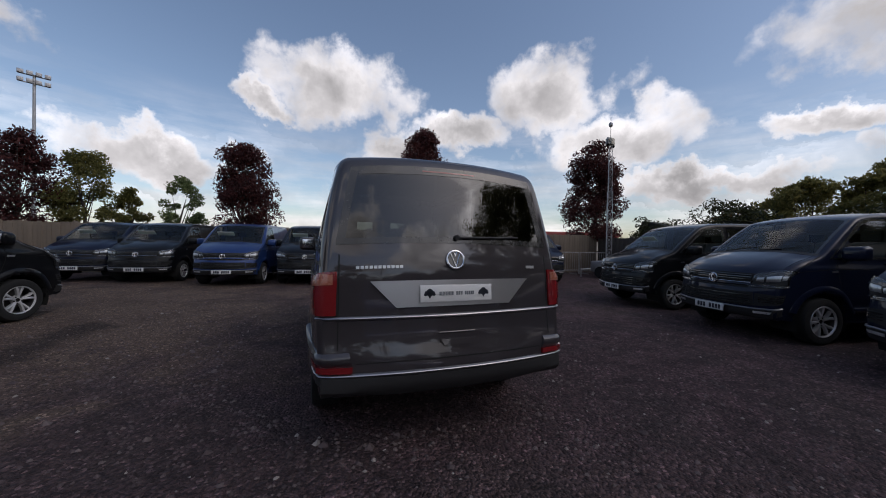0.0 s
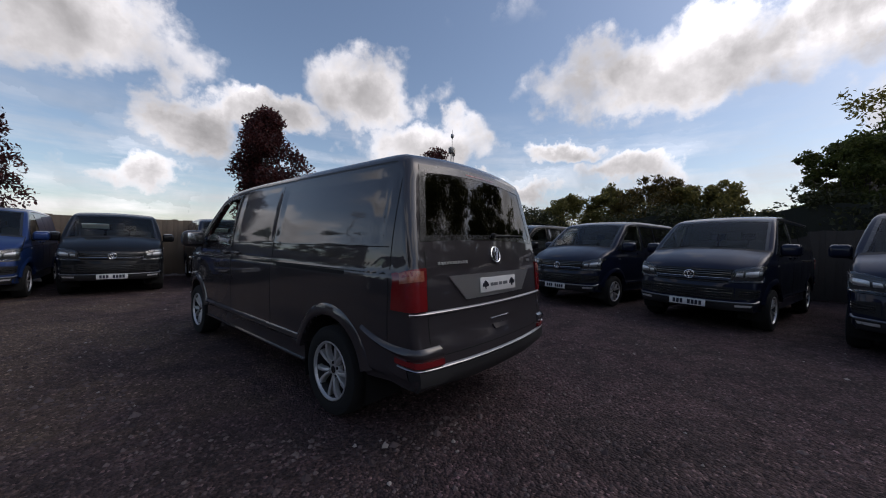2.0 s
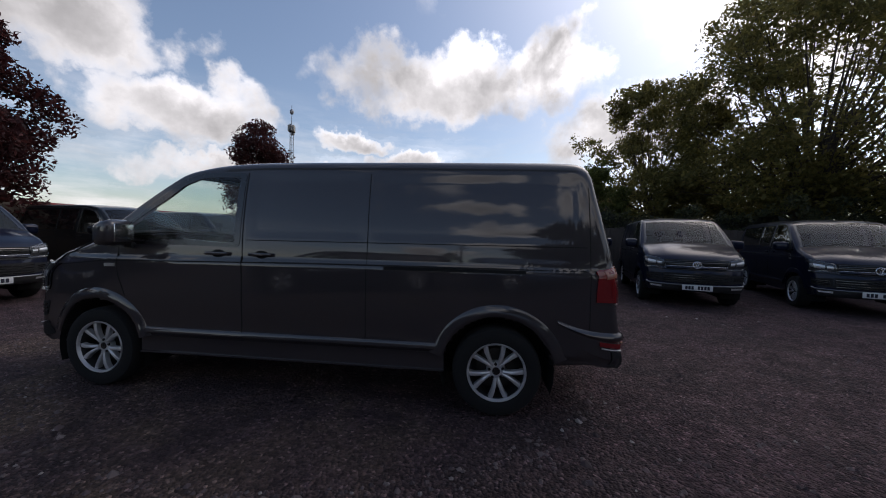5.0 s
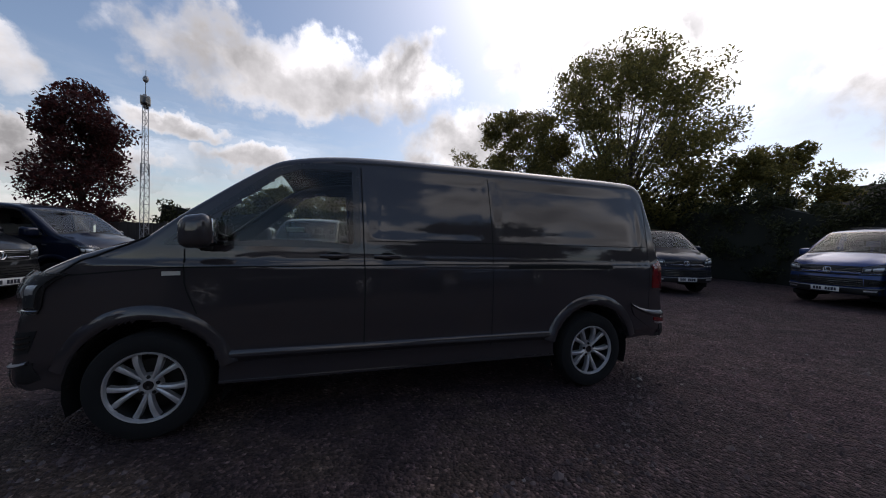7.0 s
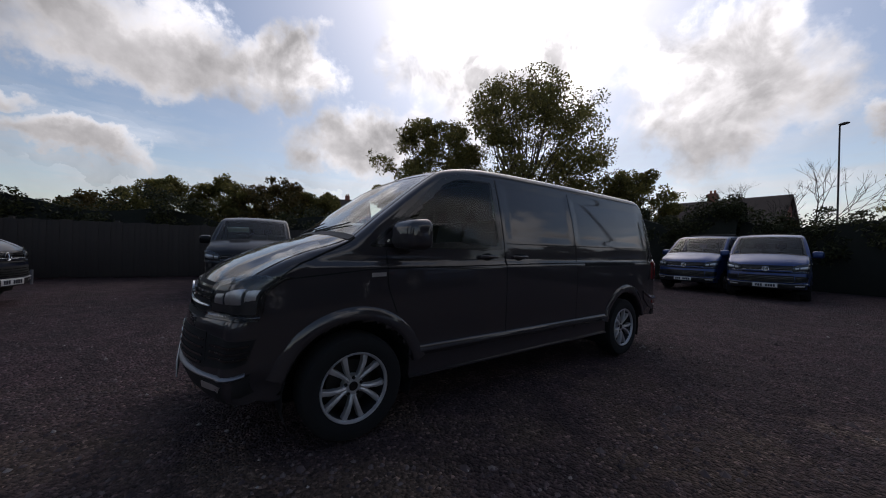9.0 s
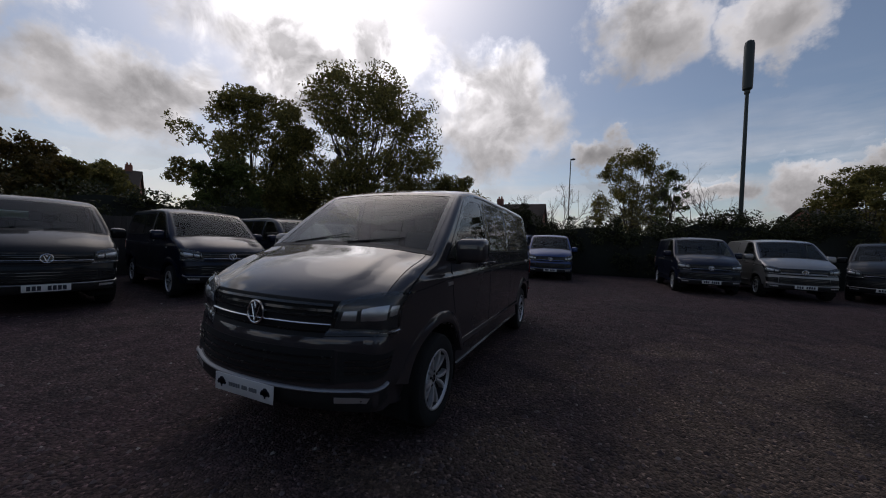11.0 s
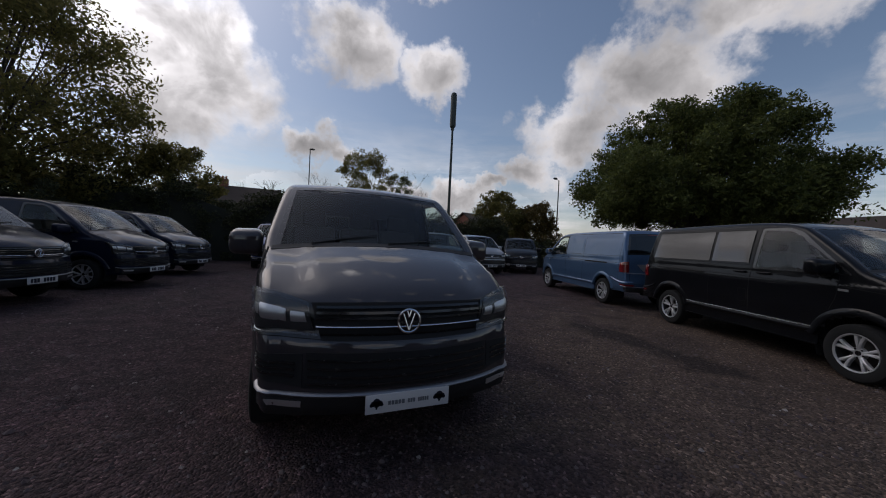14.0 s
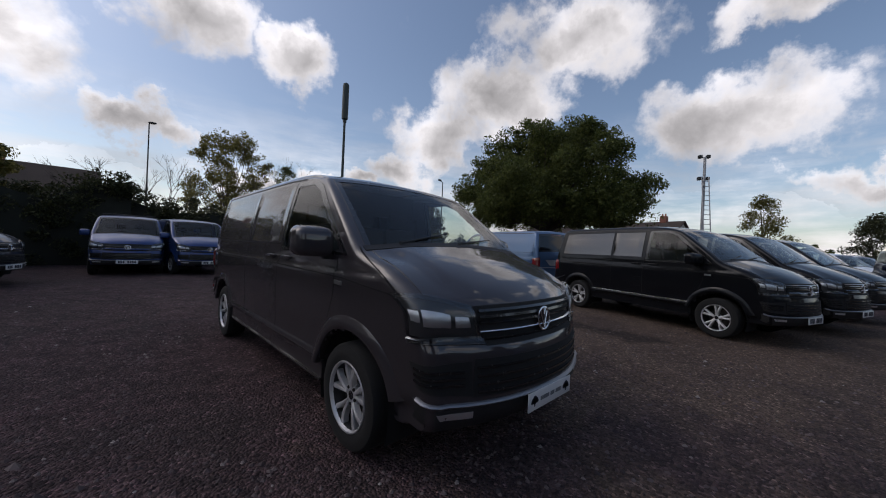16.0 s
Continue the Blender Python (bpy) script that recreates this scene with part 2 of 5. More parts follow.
def grid(points, closed=False, bm=None):
    """A mesh from rows of points."""
    bm = bm or bmesh.new()
    rows = [[bm.verts.new(p) for p in row] for row in points]
    for a, b in zip(rows, rows[1:]):
        m = len(a)
        for i in range(m if closed else m - 1):
            bm.faces.new((a[i], a[(i + 1) % m], b[(i + 1) % m], b[i]))
    return bm


def box(bm, x0, x1, y0, y1, z0, z1, bevel=0.0):
    made = bmesh.ops.create_cube(bm, size=1.0)["verts"]
    for v in made:
        v.co = Vector(((x0 + x1) / 2 + v.co.x * (x1 - x0), (y0 + y1) / 2 + v.co.y * (y1 - y0), (z0 + z1) / 2 + v.co.z * (z1 - z0)))
    if bevel:
        edges = list({e for v in made for e in v.link_edges})
        bmesh.ops.bevel(bm, geom=edges, offset=bevel, segments=2, affect="EDGES", profile=0.5)
    return bm


def boxed(x0, x1, y0, y1, z0, z1, bevel=0.0):
    return box(bmesh.new(), x0, x1, y0, y1, z0, z1, bevel)


def rod(bm, a, b, r0, r1=None, sides=8):
    a, b = Vector(a), Vector(b)
    turn = (b - a).to_track_quat("Z", "Y").to_matrix()
    rings = []
    for p, r in ((a, r0), (b, r0 if r1 is None else r1)):
        rings.append([bm.verts.new(p + turn @ Vector((r * math.cos(2 * math.pi * i / sides), r * math.sin(2 * math.pi * i / sides), 0))) for i in range(sides)])
    for i in range(sides):
        bm.faces.new((rings[0][i], rings[0][(i + 1) % sides], rings[1][(i + 1) % sides], rings[1][i]))
    bm.faces.new(rings[0][::-1]), bm.faces.new(rings[1])
    return bm


def lathe_x(profile, sides=48, bm=None):
    """Turn (x, r) round the x axis."""
    rows = []
    for k in range(sides):
        a = 2 * math.pi * k / sides
        rows.append([(x, r * math.cos(a), r * math.sin(a)) for x, r in profile])
    rows.append(rows[0])
    bm = grid(rows, bm=bm)
    bmesh.ops.remove_doubles(bm, verts=bm.verts, dist=1e-5)
    return bm


# ---- the van: one shape, long or short, panelled or glazed ----
LONG = 5.304


def smooth01(v):
    v = np.clip(v, 0, 1)
    return v * v * (3 - 2 * v)


# side view outline at the middle of the van, y from the rear bumper, z up
OUTLINE = [(0.03, 0.42), (0.0, 0.47), (0.0, 0.54), (0.010, 0.60), (0.028, 0.66), (0.055, 0.76), (0.085, 1.02), (0.105, 1.20), (0.14, 1.36), (0.235, 1.74), (0.280, 1.915), (0.335, 1.972), (0.45, 1.994),
           (1.1, 2.004), (2.2, 2.004), (2.85, 1.998), (3.25, 1.980), (3.52, 1.940), (3.72, 1.872), (4.40, 1.372), (4.46, 1.336), (4.78, 1.235), (5.03, 1.125), (5.15, 1.045), (5.212, 0.965),
           (5.232, 0.88), (5.236, 0.825), (5.272, 0.785), (5.29, 0.70), (5.304, 0.58), (5.302, 0.47), (5.275, 0.39), (5.21, 0.345), (4.9, 0.33), (3.9, 0.325), (2.6, 0.325), (1.4, 0.325), (0.4, 0.39), (0.1, 0.41)]


def outline_dense(n=3000):
    """A closed smooth curve through the outline, by arc length."""
    p = np.array(OUTLINE)
    m = len(p)
    out = []
    for i in range(m):
        a, b, c, d = p[i - 1], p[i], p[(i + 1) % m], p[(i + 2) % m]
        steps = 60
        chord = np.linalg.norm(c - b)
        ta = (c - a) / max(np.linalg.norm(c - a), 1e-6) * chord
        tb = (d - b) / max(np.linalg.norm(d - b), 1e-6) * chord
        for k in range(steps):
            u = k / steps
            out.append((2 * u**3 - 3 * u**2 + 1) * b + (u**3 - 2 * u**2 + u) * ta + (-2 * u**3 + 3 * u**2) * c + (u**3 - u**2) * tb)
    out = np.array(out + out[:1])
    s = np.r_[0, np.cumsum(np.linalg.norm(np.diff(out, axis=0), axis=1))]
    t = np.linspace(0, s[-1], n)
    return np.stack([np.interp(t, s, out[:, 0]), np.interp(t, s, out[:, 1])], 1), t


CURVE, ARC = outline_dense()
TOTAL = ARC[-1]


def key_arc(i):
    """The arc length of an outline point."""
    return float(ARC[np.argmin(((CURVE - np.array(OUTLINE[i])) ** 2).sum(1))])


A_TAILTOP, A_SCREENTOP, A_SCREENLOW, A_NOSE, A_FLOOR = key_arc(10), key_arc(18), key_arc(19), key_arc(23), key_arc(32)
A_ROOF0, A_ROOF1, A_TAILLOW = key_arc(12), key_arc(15), key_arc(4)
# inset of the outline's edges by the crown, and the rounding radius, along the arc
RIM_S = [0, key_arc(2), key_arc(4), key_arc(7), key_arc(10), key_arc(12), key_arc(14), key_arc(16), key_arc(18), key_arc(19), key_arc(21), key_arc(23), key_arc(25), key_arc(29), key_arc(31), key_arc(33), key_arc(36), TOTAL]
CROWN = [0.07, 0.09, 0.06, 0.05, 0.05, 0.035, 0.03, 0.03, 0.035, 0.05, 0.07, 0.13, 0.17, 0.20, 0.18, 0.0, 0.0, 0.05]
ROUND = [0.06, 0.07, 0.06, 0.07, 0.09, 0.12, 0.12, 0.10, 0.055, 0.06, 0.11, 0.13, 0.13, 0.12, 0.08, 0.03, 0.03, 0.05]


def half_width(y, z):
    """Half the van's width at a height, with its shoulder line and its pressed side panels."""
    w = 0.934 - 0.008 * smooth01((0.80 - z) / 0.2) - 0.030 * smooth01((0.505 - z) / 0.05)
    w = w - 0.165 * np.clip((z - 1.12) / 0.85, 0, 1.2) ** 1.55
    w = w - 0.018 * smooth01((z - 1.122) / 0.02)
    w = w - 0.13 * np.clip((y - 4.25) / 1.0, 0, 1.1) ** 1.6
    w = w - 0.080 * np.clip((0.6 - y) / 0.6, 0, 1) ** 2
    panel = lambda y0, y1, z0, z1: smooth01((y - y0) / 0.03) * smooth01((y1 - y) / 0.03) * smooth01((z - z0) / 0.03) * smooth01((z1 - z) / 0.03)
    w = w - 0.006 * panel(0.42, 1.99, 1.32, 1.83) - 0.006 * panel(2.06, 3.02, 1.32, 1.84)
    w = w + 0.010 * np.exp(-((z - 0.515) / 0.03) ** 2) * smooth01((y - 1.35) / 0.1) * smooth01((4.05 - y) / 0.1)
    return w


def surf(s, a):
    """A point of the skin: s along the outline, a from the middle outwards in metres, over the edge and down the side."""
    s = np.mod(np.asarray(s, float), TOTAL)
    a = np.asarray(a, float)
    sign = np.where(a < 0, -1.0, 1.0)
    a = np.abs(a)
    cy, cz = np.interp(s, ARC, CURVE[:, 0]), np.interp(s, ARC, CURVE[:, 1])
    sy, sz = np.clip(cy, 0.95, 4.25), 0.93
    ln = np.hypot(sy - cy, sz - cz)
    dy, dz = (sy - cy) / ln, (sz - cz) / ln
    crown, r = np.interp(s, RIM_S, CROWN), np.interp(s, RIM_S, ROUND)
    inset = crown + r
    w = half_width(cy + dy * inset, cz + dz * inset)
    flat = w - r
    arc = r * math.pi / 2
    phi = np.clip((a - flat) / r, 0, math.pi / 2)
    depth = crown * np.clip(a / flat, 0, 1) ** 2.2 + r * (1 - np.cos(phi))
    x = np.minimum(a, flat) + r * np.sin(phi)
    # the bonnet's raised middle between two creases
    hood = smooth01((s - A_SCREENLOW - 0.02) / 0.25) * smooth01((A_NOSE + 0.02 - s) / 0.12)
    crease = 0.63 - 0.10 * np.clip((s - A_SCREENLOW) / (A_NOSE - A_SCREENLOW), 0, 1)
    depth = depth + 0.026 * hood * (smooth01((a - crease) / 0.035) * (1 - smooth01((a - crease - 0.05) / 0.24)))
    more = np.maximum(a - flat - arc, 0)
    depth = depth + more
    # bumpers run level round the corners
    lag = smooth01((cy - 4.9) / 0.25) * smooth01((1.03 - cz) / 0.12) + smooth01((0.32 - cy) / 0.25) * smooth01((0.84 - cz) / 0.15)
    y, z = cy + dy * depth, cz + dz * depth * (1 - lag + lag * smooth01(depth / 0.9))
    x = np.where(more > 0, half_width(y, z), x)
    return np.stack(np.broadcast_arrays(sign * x, y, z), -1)


def side_reach(s):
    """How far a runs at s until it meets the middle of the side, and where the edge ends."""
    cy, cz = np.interp(s, ARC, CURVE[:, 0]), np.interp(s, ARC, CURVE[:, 1])
    sy = np.clip(cy, 0.95, 4.25)
    ln = np.hypot(sy - cy, 0.93 - cz)
    crown, r = np.interp(s, RIM_S, CROWN), np.interp(s, RIM_S, ROUND)
    f = (crown + r) / ln
    w = half_width(cy + (sy - cy) * f, cz + (0.93 - cz) * f)
    return w - r, w - r + r * math.pi / 2, w - r + r * math.pi / 2 + ln - crown - r


def nose_arc(z):
    """Arc length of the front face at a height."""
    pick = (ARC > A_SCREENLOW) & (ARC < A_FLOOR)
    return float(np.interp(-z, -CURVE[pick, 1], ARC[pick]))


def tail_arc(z):
    pick = (ARC > key_arc(1)) & (ARC < A_ROOF0)
    return float(np.interp(z, CURVE[pick, 1], ARC[pick]))


def shrink(y, short):
    """Take 0.4 m out of the middle for a short van."""
    return y - (0.4 * np.clip((y - 1.7) / 1.2, 0, 1) if short else 0)


def skin(pts, short):
    pts = np.array(pts)
    pts[..., 1] = shrink(pts[..., 1], short)
    return pts


def patch(corners, nu, nv, lift, short, bm=None, mirror=False, bulge=False):
    """A piece that lies on the skin: (s, a) at its four corners, lifted outwards."""
    (s0, a0), (s1, a1), (s2, a2), (s3, a3) = corners
    u, v = np.meshgrid(np.linspace(0, 1, nu), np.linspace(0, 1, nv), indexing="ij")
    s = (1 - u) * ((1 - v) * s0 + v * s3) + u * ((1 - v) * s1 + v * s2)
    a = (1 - u) * ((1 - v) * a0 + v * a3) + u * ((1 - v) * a1 + v * a2)
    return lifted(s, a, lift * (0.15 + 0.85 * np.sin(math.pi * u[..., None])) if bulge else lift, short, bm, mirror)


def lifted(s, a, lift, short, bm=None, mirror=False, base=None):
    if mirror:
        a = -a
    p = surf(s, a)
    e = 0.004
    n = np.cross(surf(s + e, a) - surf(s - e, a), surf(s, a + e) - surf(s, a - e))
    n /= np.maximum(np.linalg.norm(n, axis=-1, keepdims=True), 1e-9)
    mid = np.array([0, 2.6, 1.0])
    n *= np.where(((p - mid) * n).sum(-1, keepdims=True) < 0, -1, 1)
    top = skin(p + n * lift, short)
    low = skin(p - n * 0.006, short)
    bm = bm or bmesh.new()
    grid(top, bm=bm)
    ring = lambda q: list(q[0]) + list(q[1:, -1]) + list(q[-1][::-1][1:]) + list(q[::-1][1:-1, 0])
    a_, b_ = ring(top), ring(low)
    grid([a_ + a_[:1], b_ + b_[:1]], bm=bm)
    return bm


def on_side(yz_rows, side, lift, short, bm=None, thick=0.02):
    """A sheet laid on the flank, from rows of (y, z), with edges that go into it."""
    q = np.array(yz_rows, float)
    x = half_width(q[..., 0], q[..., 1])
    top = np.stack([side * (x + lift), shrink(q[..., 0], short), q[..., 1]], -1)
    low = np.stack([side * (x - thick), shrink(q[..., 0], short), q[..., 1]], -1)
    bm = bm or bmesh.new()
    grid(top, bm=bm)
    ring = lambda g: list(g[0]) + list(g[1:, -1]) + list(g[-1][::-1][1:]) + list(g[::-1][1:-1, 0])
    a_, b_ = ring(top), ring(low)
    grid([a_ + a_[:1], b_ + b_[:1]], bm=bm)
    return bm


def quad_rows(c, nu, nv):
    """Rows of (y, z) that fill four corners given in turn."""
    c = [np.array(p, float) for p in c]
    return [[(1 - u) * ((1 - v) * c[0] + v * c[3]) + u * ((1 - v) * c[1] + v * c[2]) for v in np.linspace(0, 1, nv)] for u in np.linspace(0, 1, nu)]


def strip(path, width, side, lift, short, bm=None, thick=0.01, step=0.05):
    """A narrow band along a line on the flank."""
    p = np.array(path, float)
    d = np.r_[0, np.cumsum(np.linalg.norm(np.diff(p, axis=0), axis=1))]
    t = np.linspace(0, d[-1], max(2, int(d[-1] / step) + 1))
    q = np.stack([np.interp(t, d, p[:, 0]), np.interp(t, d, p[:, 1])], 1)
    tan = np.gradient(q, axis=0)
    tan /= np.linalg.norm(tan, axis=1, keepdims=True)
    nor = np.stack([-tan[:, 1], tan[:, 0]], 1) * width / 2
    return on_side([[a + b, a - b] for a, b in zip(q, nor)], side, lift, short, bm, thick)


def ring_strip(loop, inner, side, lift, short):
    """A frame round a window on the flank: a closed loop of (y, z) and how wide it is inwards."""
    p = np.array(loop, float)
    mid = p.mean(0)
    q = p + (mid - p) / np.linalg.norm(mid - p, axis=1, keepdims=True) * inner
    rows = [[a, b] for a, b in zip(p, q)]
    return on_side(rows + rows[:1], side, lift, short)


def rounded(c, r, steps=5):
    """A closed loop with rounded corners through the four or more points c."""
    out = []
    m = len(c)
    for i in range(m):
        p, a, b = np.array(c[i], float), np.array(c[i - 1], float), np.array(c[(i + 1) % m], float)
        u, v = (a - p) / np.linalg.norm(a - p), (b - p) / np.linalg.norm(b - p)
        for k in range(steps + 1):
            t = k / steps
            out.append((1 - t) ** 2 * (p + u * r) + 2 * t * (1 - t) * p + t * t * (p + v * r))
    dense = []
    for a, b in zip(out, out[1:] + out[:1]):
        k = max(1, int(np.linalg.norm(b - a) / 0.06))
        dense += [a + (b - a) * j / k for j in range(k)]
    return dense


def inside(loop, y, z):
    p = np.array(loop)
    c = np.zeros(np.shape(y), bool)
    for (y0, z0), (y1, z1) in zip(p, np.roll(p, -1, 0)):
        c ^= ((z0 > z) != (z1 > z)) & (y < (y1 - y0) * (z - z0) / (z1 - z0 + 1e-12) + y0)
    return c


DOOR_GLASS = [(3.13, 1.28), (3.15, 1.83), (3.48, 1.83), (3.64, 1.77), (4.20, 1.28)]
REAR_AXLE, FRONT_AXLE, HUB_Z, ARCH = 0.996, 4.396, 0.338, 0.43


def shell_mesh(short, fine):
    """The painted skin with its openings: windscreen, cab windows, rear window, wheel arches."""
    marks = [0, key_arc(4), tail_arc(1.375), tail_arc(1.895), A_ROOF0, A_ROOF1, A_SCREENTOP - 0.03, A_SCREENLOW + 0.02, nose_arc(1.0), nose_arc(0.7), nose_arc(0.4), A_FLOOR, key_arc(35), TOTAL]
    step = 0.045 if fine else 0.09
    s = []
    for a, b in zip(marks, marks[1:]):
        k = max(2, int((b - a) / step))
        s += [a + (b - a) * j / k for j in range(k)]
    s = np.array(s)
    flat, edge, reach = side_reach(s)
    n1, n2, n3 = (9, 6, 30) if fine else (6, 4, 16)
    cols = [0.06 * 0 + flat * f for f in np.linspace(0, 0.965, n1)] + [flat * 0.985, flat]
    cols += [flat + (edge - flat) * f for f in np.linspace(0, 1, n2 + 1)[1:]]
    cols += [edge + (reach - edge) * f for f in np.linspace(0, 1, n3 + 1)[1:]]
    a = np.array(cols).T
    pts = surf(np.repeat(s[:, None], a.shape[1], 1), a)
    c = (pts + np.roll(pts, -1, 0))[:, :-1] / 4 + (pts + np.roll(pts, -1, 0))[:, 1:] / 4
    sm = (s + np.r_[s[1:], TOTAL]) / 2
    keep = np.ones(c.shape[:2], bool)
    col = np.arange(c.shape[1])[None, :]
    keep &= ~((sm[:, None] > A_SCREENTOP - 0.03) & (sm[:, None] < A_SCREENLOW + 0.02) & (col < n1 - 1))
    keep &= ~((sm[:, None] > tail_arc(1.375)) & (sm[:, None] < tail_arc(1.895)) & (col < n1 - 1))
    onside = col >= n1 + 1 + n2 - 1
    keep &= ~(onside & inside(DOOR_GLASS, c[..., 1], c[..., 2]))
    for ax in (REAR_AXLE, FRONT_AXLE):
        keep &= ~((c[..., 0] > 0.6) & (np.hypot(c[..., 1] - ax, c[..., 2] - HUB_Z) < ARCH))
        keep &= ~((c[..., 0] > 0.6) & (abs(c[..., 1] - ax) < ARCH - 0.03) & (c[..., 2] < HUB_Z))
    pts = skin(pts, short)
    bm = bmesh.new()
    for sign in (1, -1):
        vs = [[bm.verts.new((sign * p[0], p[1], p[2])) for p in row] for row in pts]
        m = len(vs)
        for i in range(m):
            for j in range(len(vs[0]) - 1):
                if keep[i, j]:
                    q = (vs[i][j], vs[(i + 1) % m][j], vs[(i + 1) % m][j + 1], vs[i][j + 1])
                    bm.faces.new(q if sign > 0 else q[::-1])
    loose = [v for v in bm.verts if not v.link_faces]
    bmesh.ops.delete(bm, geom=loose, context="VERTS")
    bmesh.ops.remove_doubles(bm, verts=bm.verts, dist=0.0004)
    bmesh.ops.recalc_face_normals(bm, faces=bm.faces)
    return to_mesh(bm, "body_shell", True, 40)


MESHES = {}


def cached(key, build, *args):
    if key not in MESHES:
        made = build(*args)
        MESHES[key] = made if isinstance(made, bpy.types.Mesh) else to_mesh(made, key[0])
    return MESHES[key]


def fit_part(name, key, build, mat, parent, label="", at=None):
    """A part on a shared mesh, with a material of its own."""
    me = cached((name, *key), build)
    if not me.materials:
        me.materials.append(mat)
    ob = new(name, me)
    ob.parent = parent
    ob.material_slots[0].link = "OBJECT"
    ob.material_slots[0].material = mat
    if at is not None:
        ob.matrix_basis = at
    return tagged(ob, label)


def glass_rows(n=7):
    rows = []
    for z in np.linspace(1.272, 1.838, n):
        y1 = np.interp(z, [1.28, 1.77, 1.83], [4.205, 3.645, 3.49])
        rows.append([(y, z) for y in np.linspace(3.125, y1, 8)])
    return rows


def tyre_mesh():
    return lathe_x([(-0.10, 0.218), (-0.112, 0.245), (-0.115, 0.285), (-0.105, 0.322), (-0.085, 0.336), (-0.03, 0.341), (0.03, 0.341), (0.085, 0.336), (0.105, 0.322), (0.115, 0.285), (0.112, 0.245), (0.10, 0.218)], 40)


def rim_mesh():
    bm = lathe_x([(0.080, 0.226), (0.102, 0.226), (0.110, 0.222), (0.108, 0.213), (0.088, 0.206)], 48)
    lathe_x([(0.070, 0.030), (0.071, 0.042), (0.066, 0.066), (0.03, 0.075)], 24, bm)
    return bm


def spokes_mesh(pairs, split):
    """Paired spokes that widen to the rim, with a raised back."""
    bm = bmesh.new()
    for k in range(pairs):
        for side in (-1, 1):
            a0 = 2 * math.pi * k / pairs + side * split * 0.45
            a1 = 2 * math.pi * k / pairs + side * split
            ra, rb = 0.05, 0.212
            rows = []
            for t in np.linspace(0, 1, 4):
                a, r, half = a0 + (a1 - a0) * t, ra + (rb - ra) * t, 0.0125 + 0.0090 * t
                c, d = np.array([math.cos(a), math.sin(a)]), np.array([-math.sin(a), math.cos(a)])
                xs = 0.072 + 0.016 * math.sin(t * 2.4)
                row = []
                for off, dx in ((-half, -0.035), (-half * 0.8, 0), (0, 0.005), (half * 0.8, 0), (half, -0.035)):
                    q = c * r + d * off
                    row.append((xs + dx, q[0], q[1]))
                rows.append(row)
            grid(rows, bm=bm)
    return bm


def wheel(parent, y, side, pairs=5, split=0.285, tone=None):
    hub = new("wheel")
    hub.parent = parent
    hub.matrix_basis = pose(side * 0.81, y, HUB_Z + 0.004, random.uniform(0, 70), 0, 0 if side > 0 else 180)
    fit_part("tyre", (), tyre_mesh, RUBBER, hub)
    fit_part("rim", (), rim_mesh, tone or ALLOY, hub, "machined alloy rim")
    fit_part("spokes", (pairs, split), lambda: spokes_mesh(pairs, split), tone or ALLOY, hub)
    fit_part("rim_barrel", (), lambda: lathe_x([(0.090, 0.207), (0.05, 0.202), (-0.09, 0.20), (-0.09, 0.05)], 32), BARREL, hub)
    fit_part("centre_cap", (), lambda: lathe_x([(0.066, 0.0), (0.072, 0.012), (0.072, 0.027), (0.06, 0.031)], 20), GLOSSTRIM, hub)
    # five flat dark discs stand for the shade inside the lug holes
    for k in range(5):
        a = 2 * math.pi * (k + 0.5) / 5
        fit_part("wheel_nut", (), lambda: lathe_x([(0.074, 0.0), (0.0745, 0.011), (0.060, 0.0125)], 10), LINER, hub, at=pose(0, 0.054 * math.cos(a), 0.054 * math.sin(a)))
    fit_part("brake_disc", (), lambda: lathe_x([(-0.02, 0.0), (-0.02, 0.15), (-0.04, 0.15), (-0.04, 0.0)], 24), STEEL, hub)
    return hub


def ledge(y0, y1, side, short):
    """The sill moulding: a rounded ledge that leans out towards its foot."""
    rows = []
    for y in np.linspace(y0, y1, 30):
        rows.append([(side * (float(half_width(y, 0.56)) + o), float(shrink(y, short)), z) for z, o in ((0.556, -0.004), (0.548, 0.003), (0.535, 0.009), (0.518, 0.014), (0.506, 0.015), (0.497, 0.009), (0.48, -0.03))])
    return grid(rows)


def arch_mesh(ax, side, short):
    """The flared lip of a wheel arch with its return into the well."""
    rows = []
    for k in range(33):
        a = radians(14 + 152 * k / 32)
        row = []
        for r, lift in ((0.53, -0.012), (0.515, 0.000), (0.49, 0.008), (0.462, 0.017), (0.44, 0.018), (0.428, 0.010), (0.424, -0.10)):
            y, z = ax + r * math.cos(a), HUB_Z + 0.01 + r * math.sin(a)
            row.append((side * (float(half_width(y, max(z, 0.52))) + lift), float(shrink(y, short)), z))
        rows.append(row)
    return grid(rows)


def well_mesh(ax, side, short):
    rows = []
    for k in range(17):
        a = radians(-20 + 220 * k / 16)
        y, z = ax + 0.43 * math.cos(a), HUB_Z + 0.43 * math.sin(a)
        rows.append([(side * x, float(shrink(y, short)), z) for x in (0.89, 0.75, 0.55)])
    bm = grid(rows)
    bm.faces.new([bm.verts.new((side * 0.55, float(shrink(ax + 0.43 * math.cos(radians(-20 + 220 * k / 16)), short)), HUB_Z + 0.43 * math.sin(radians(-20 + 220 * k / 16)))) for k in range(17)])
    return bm


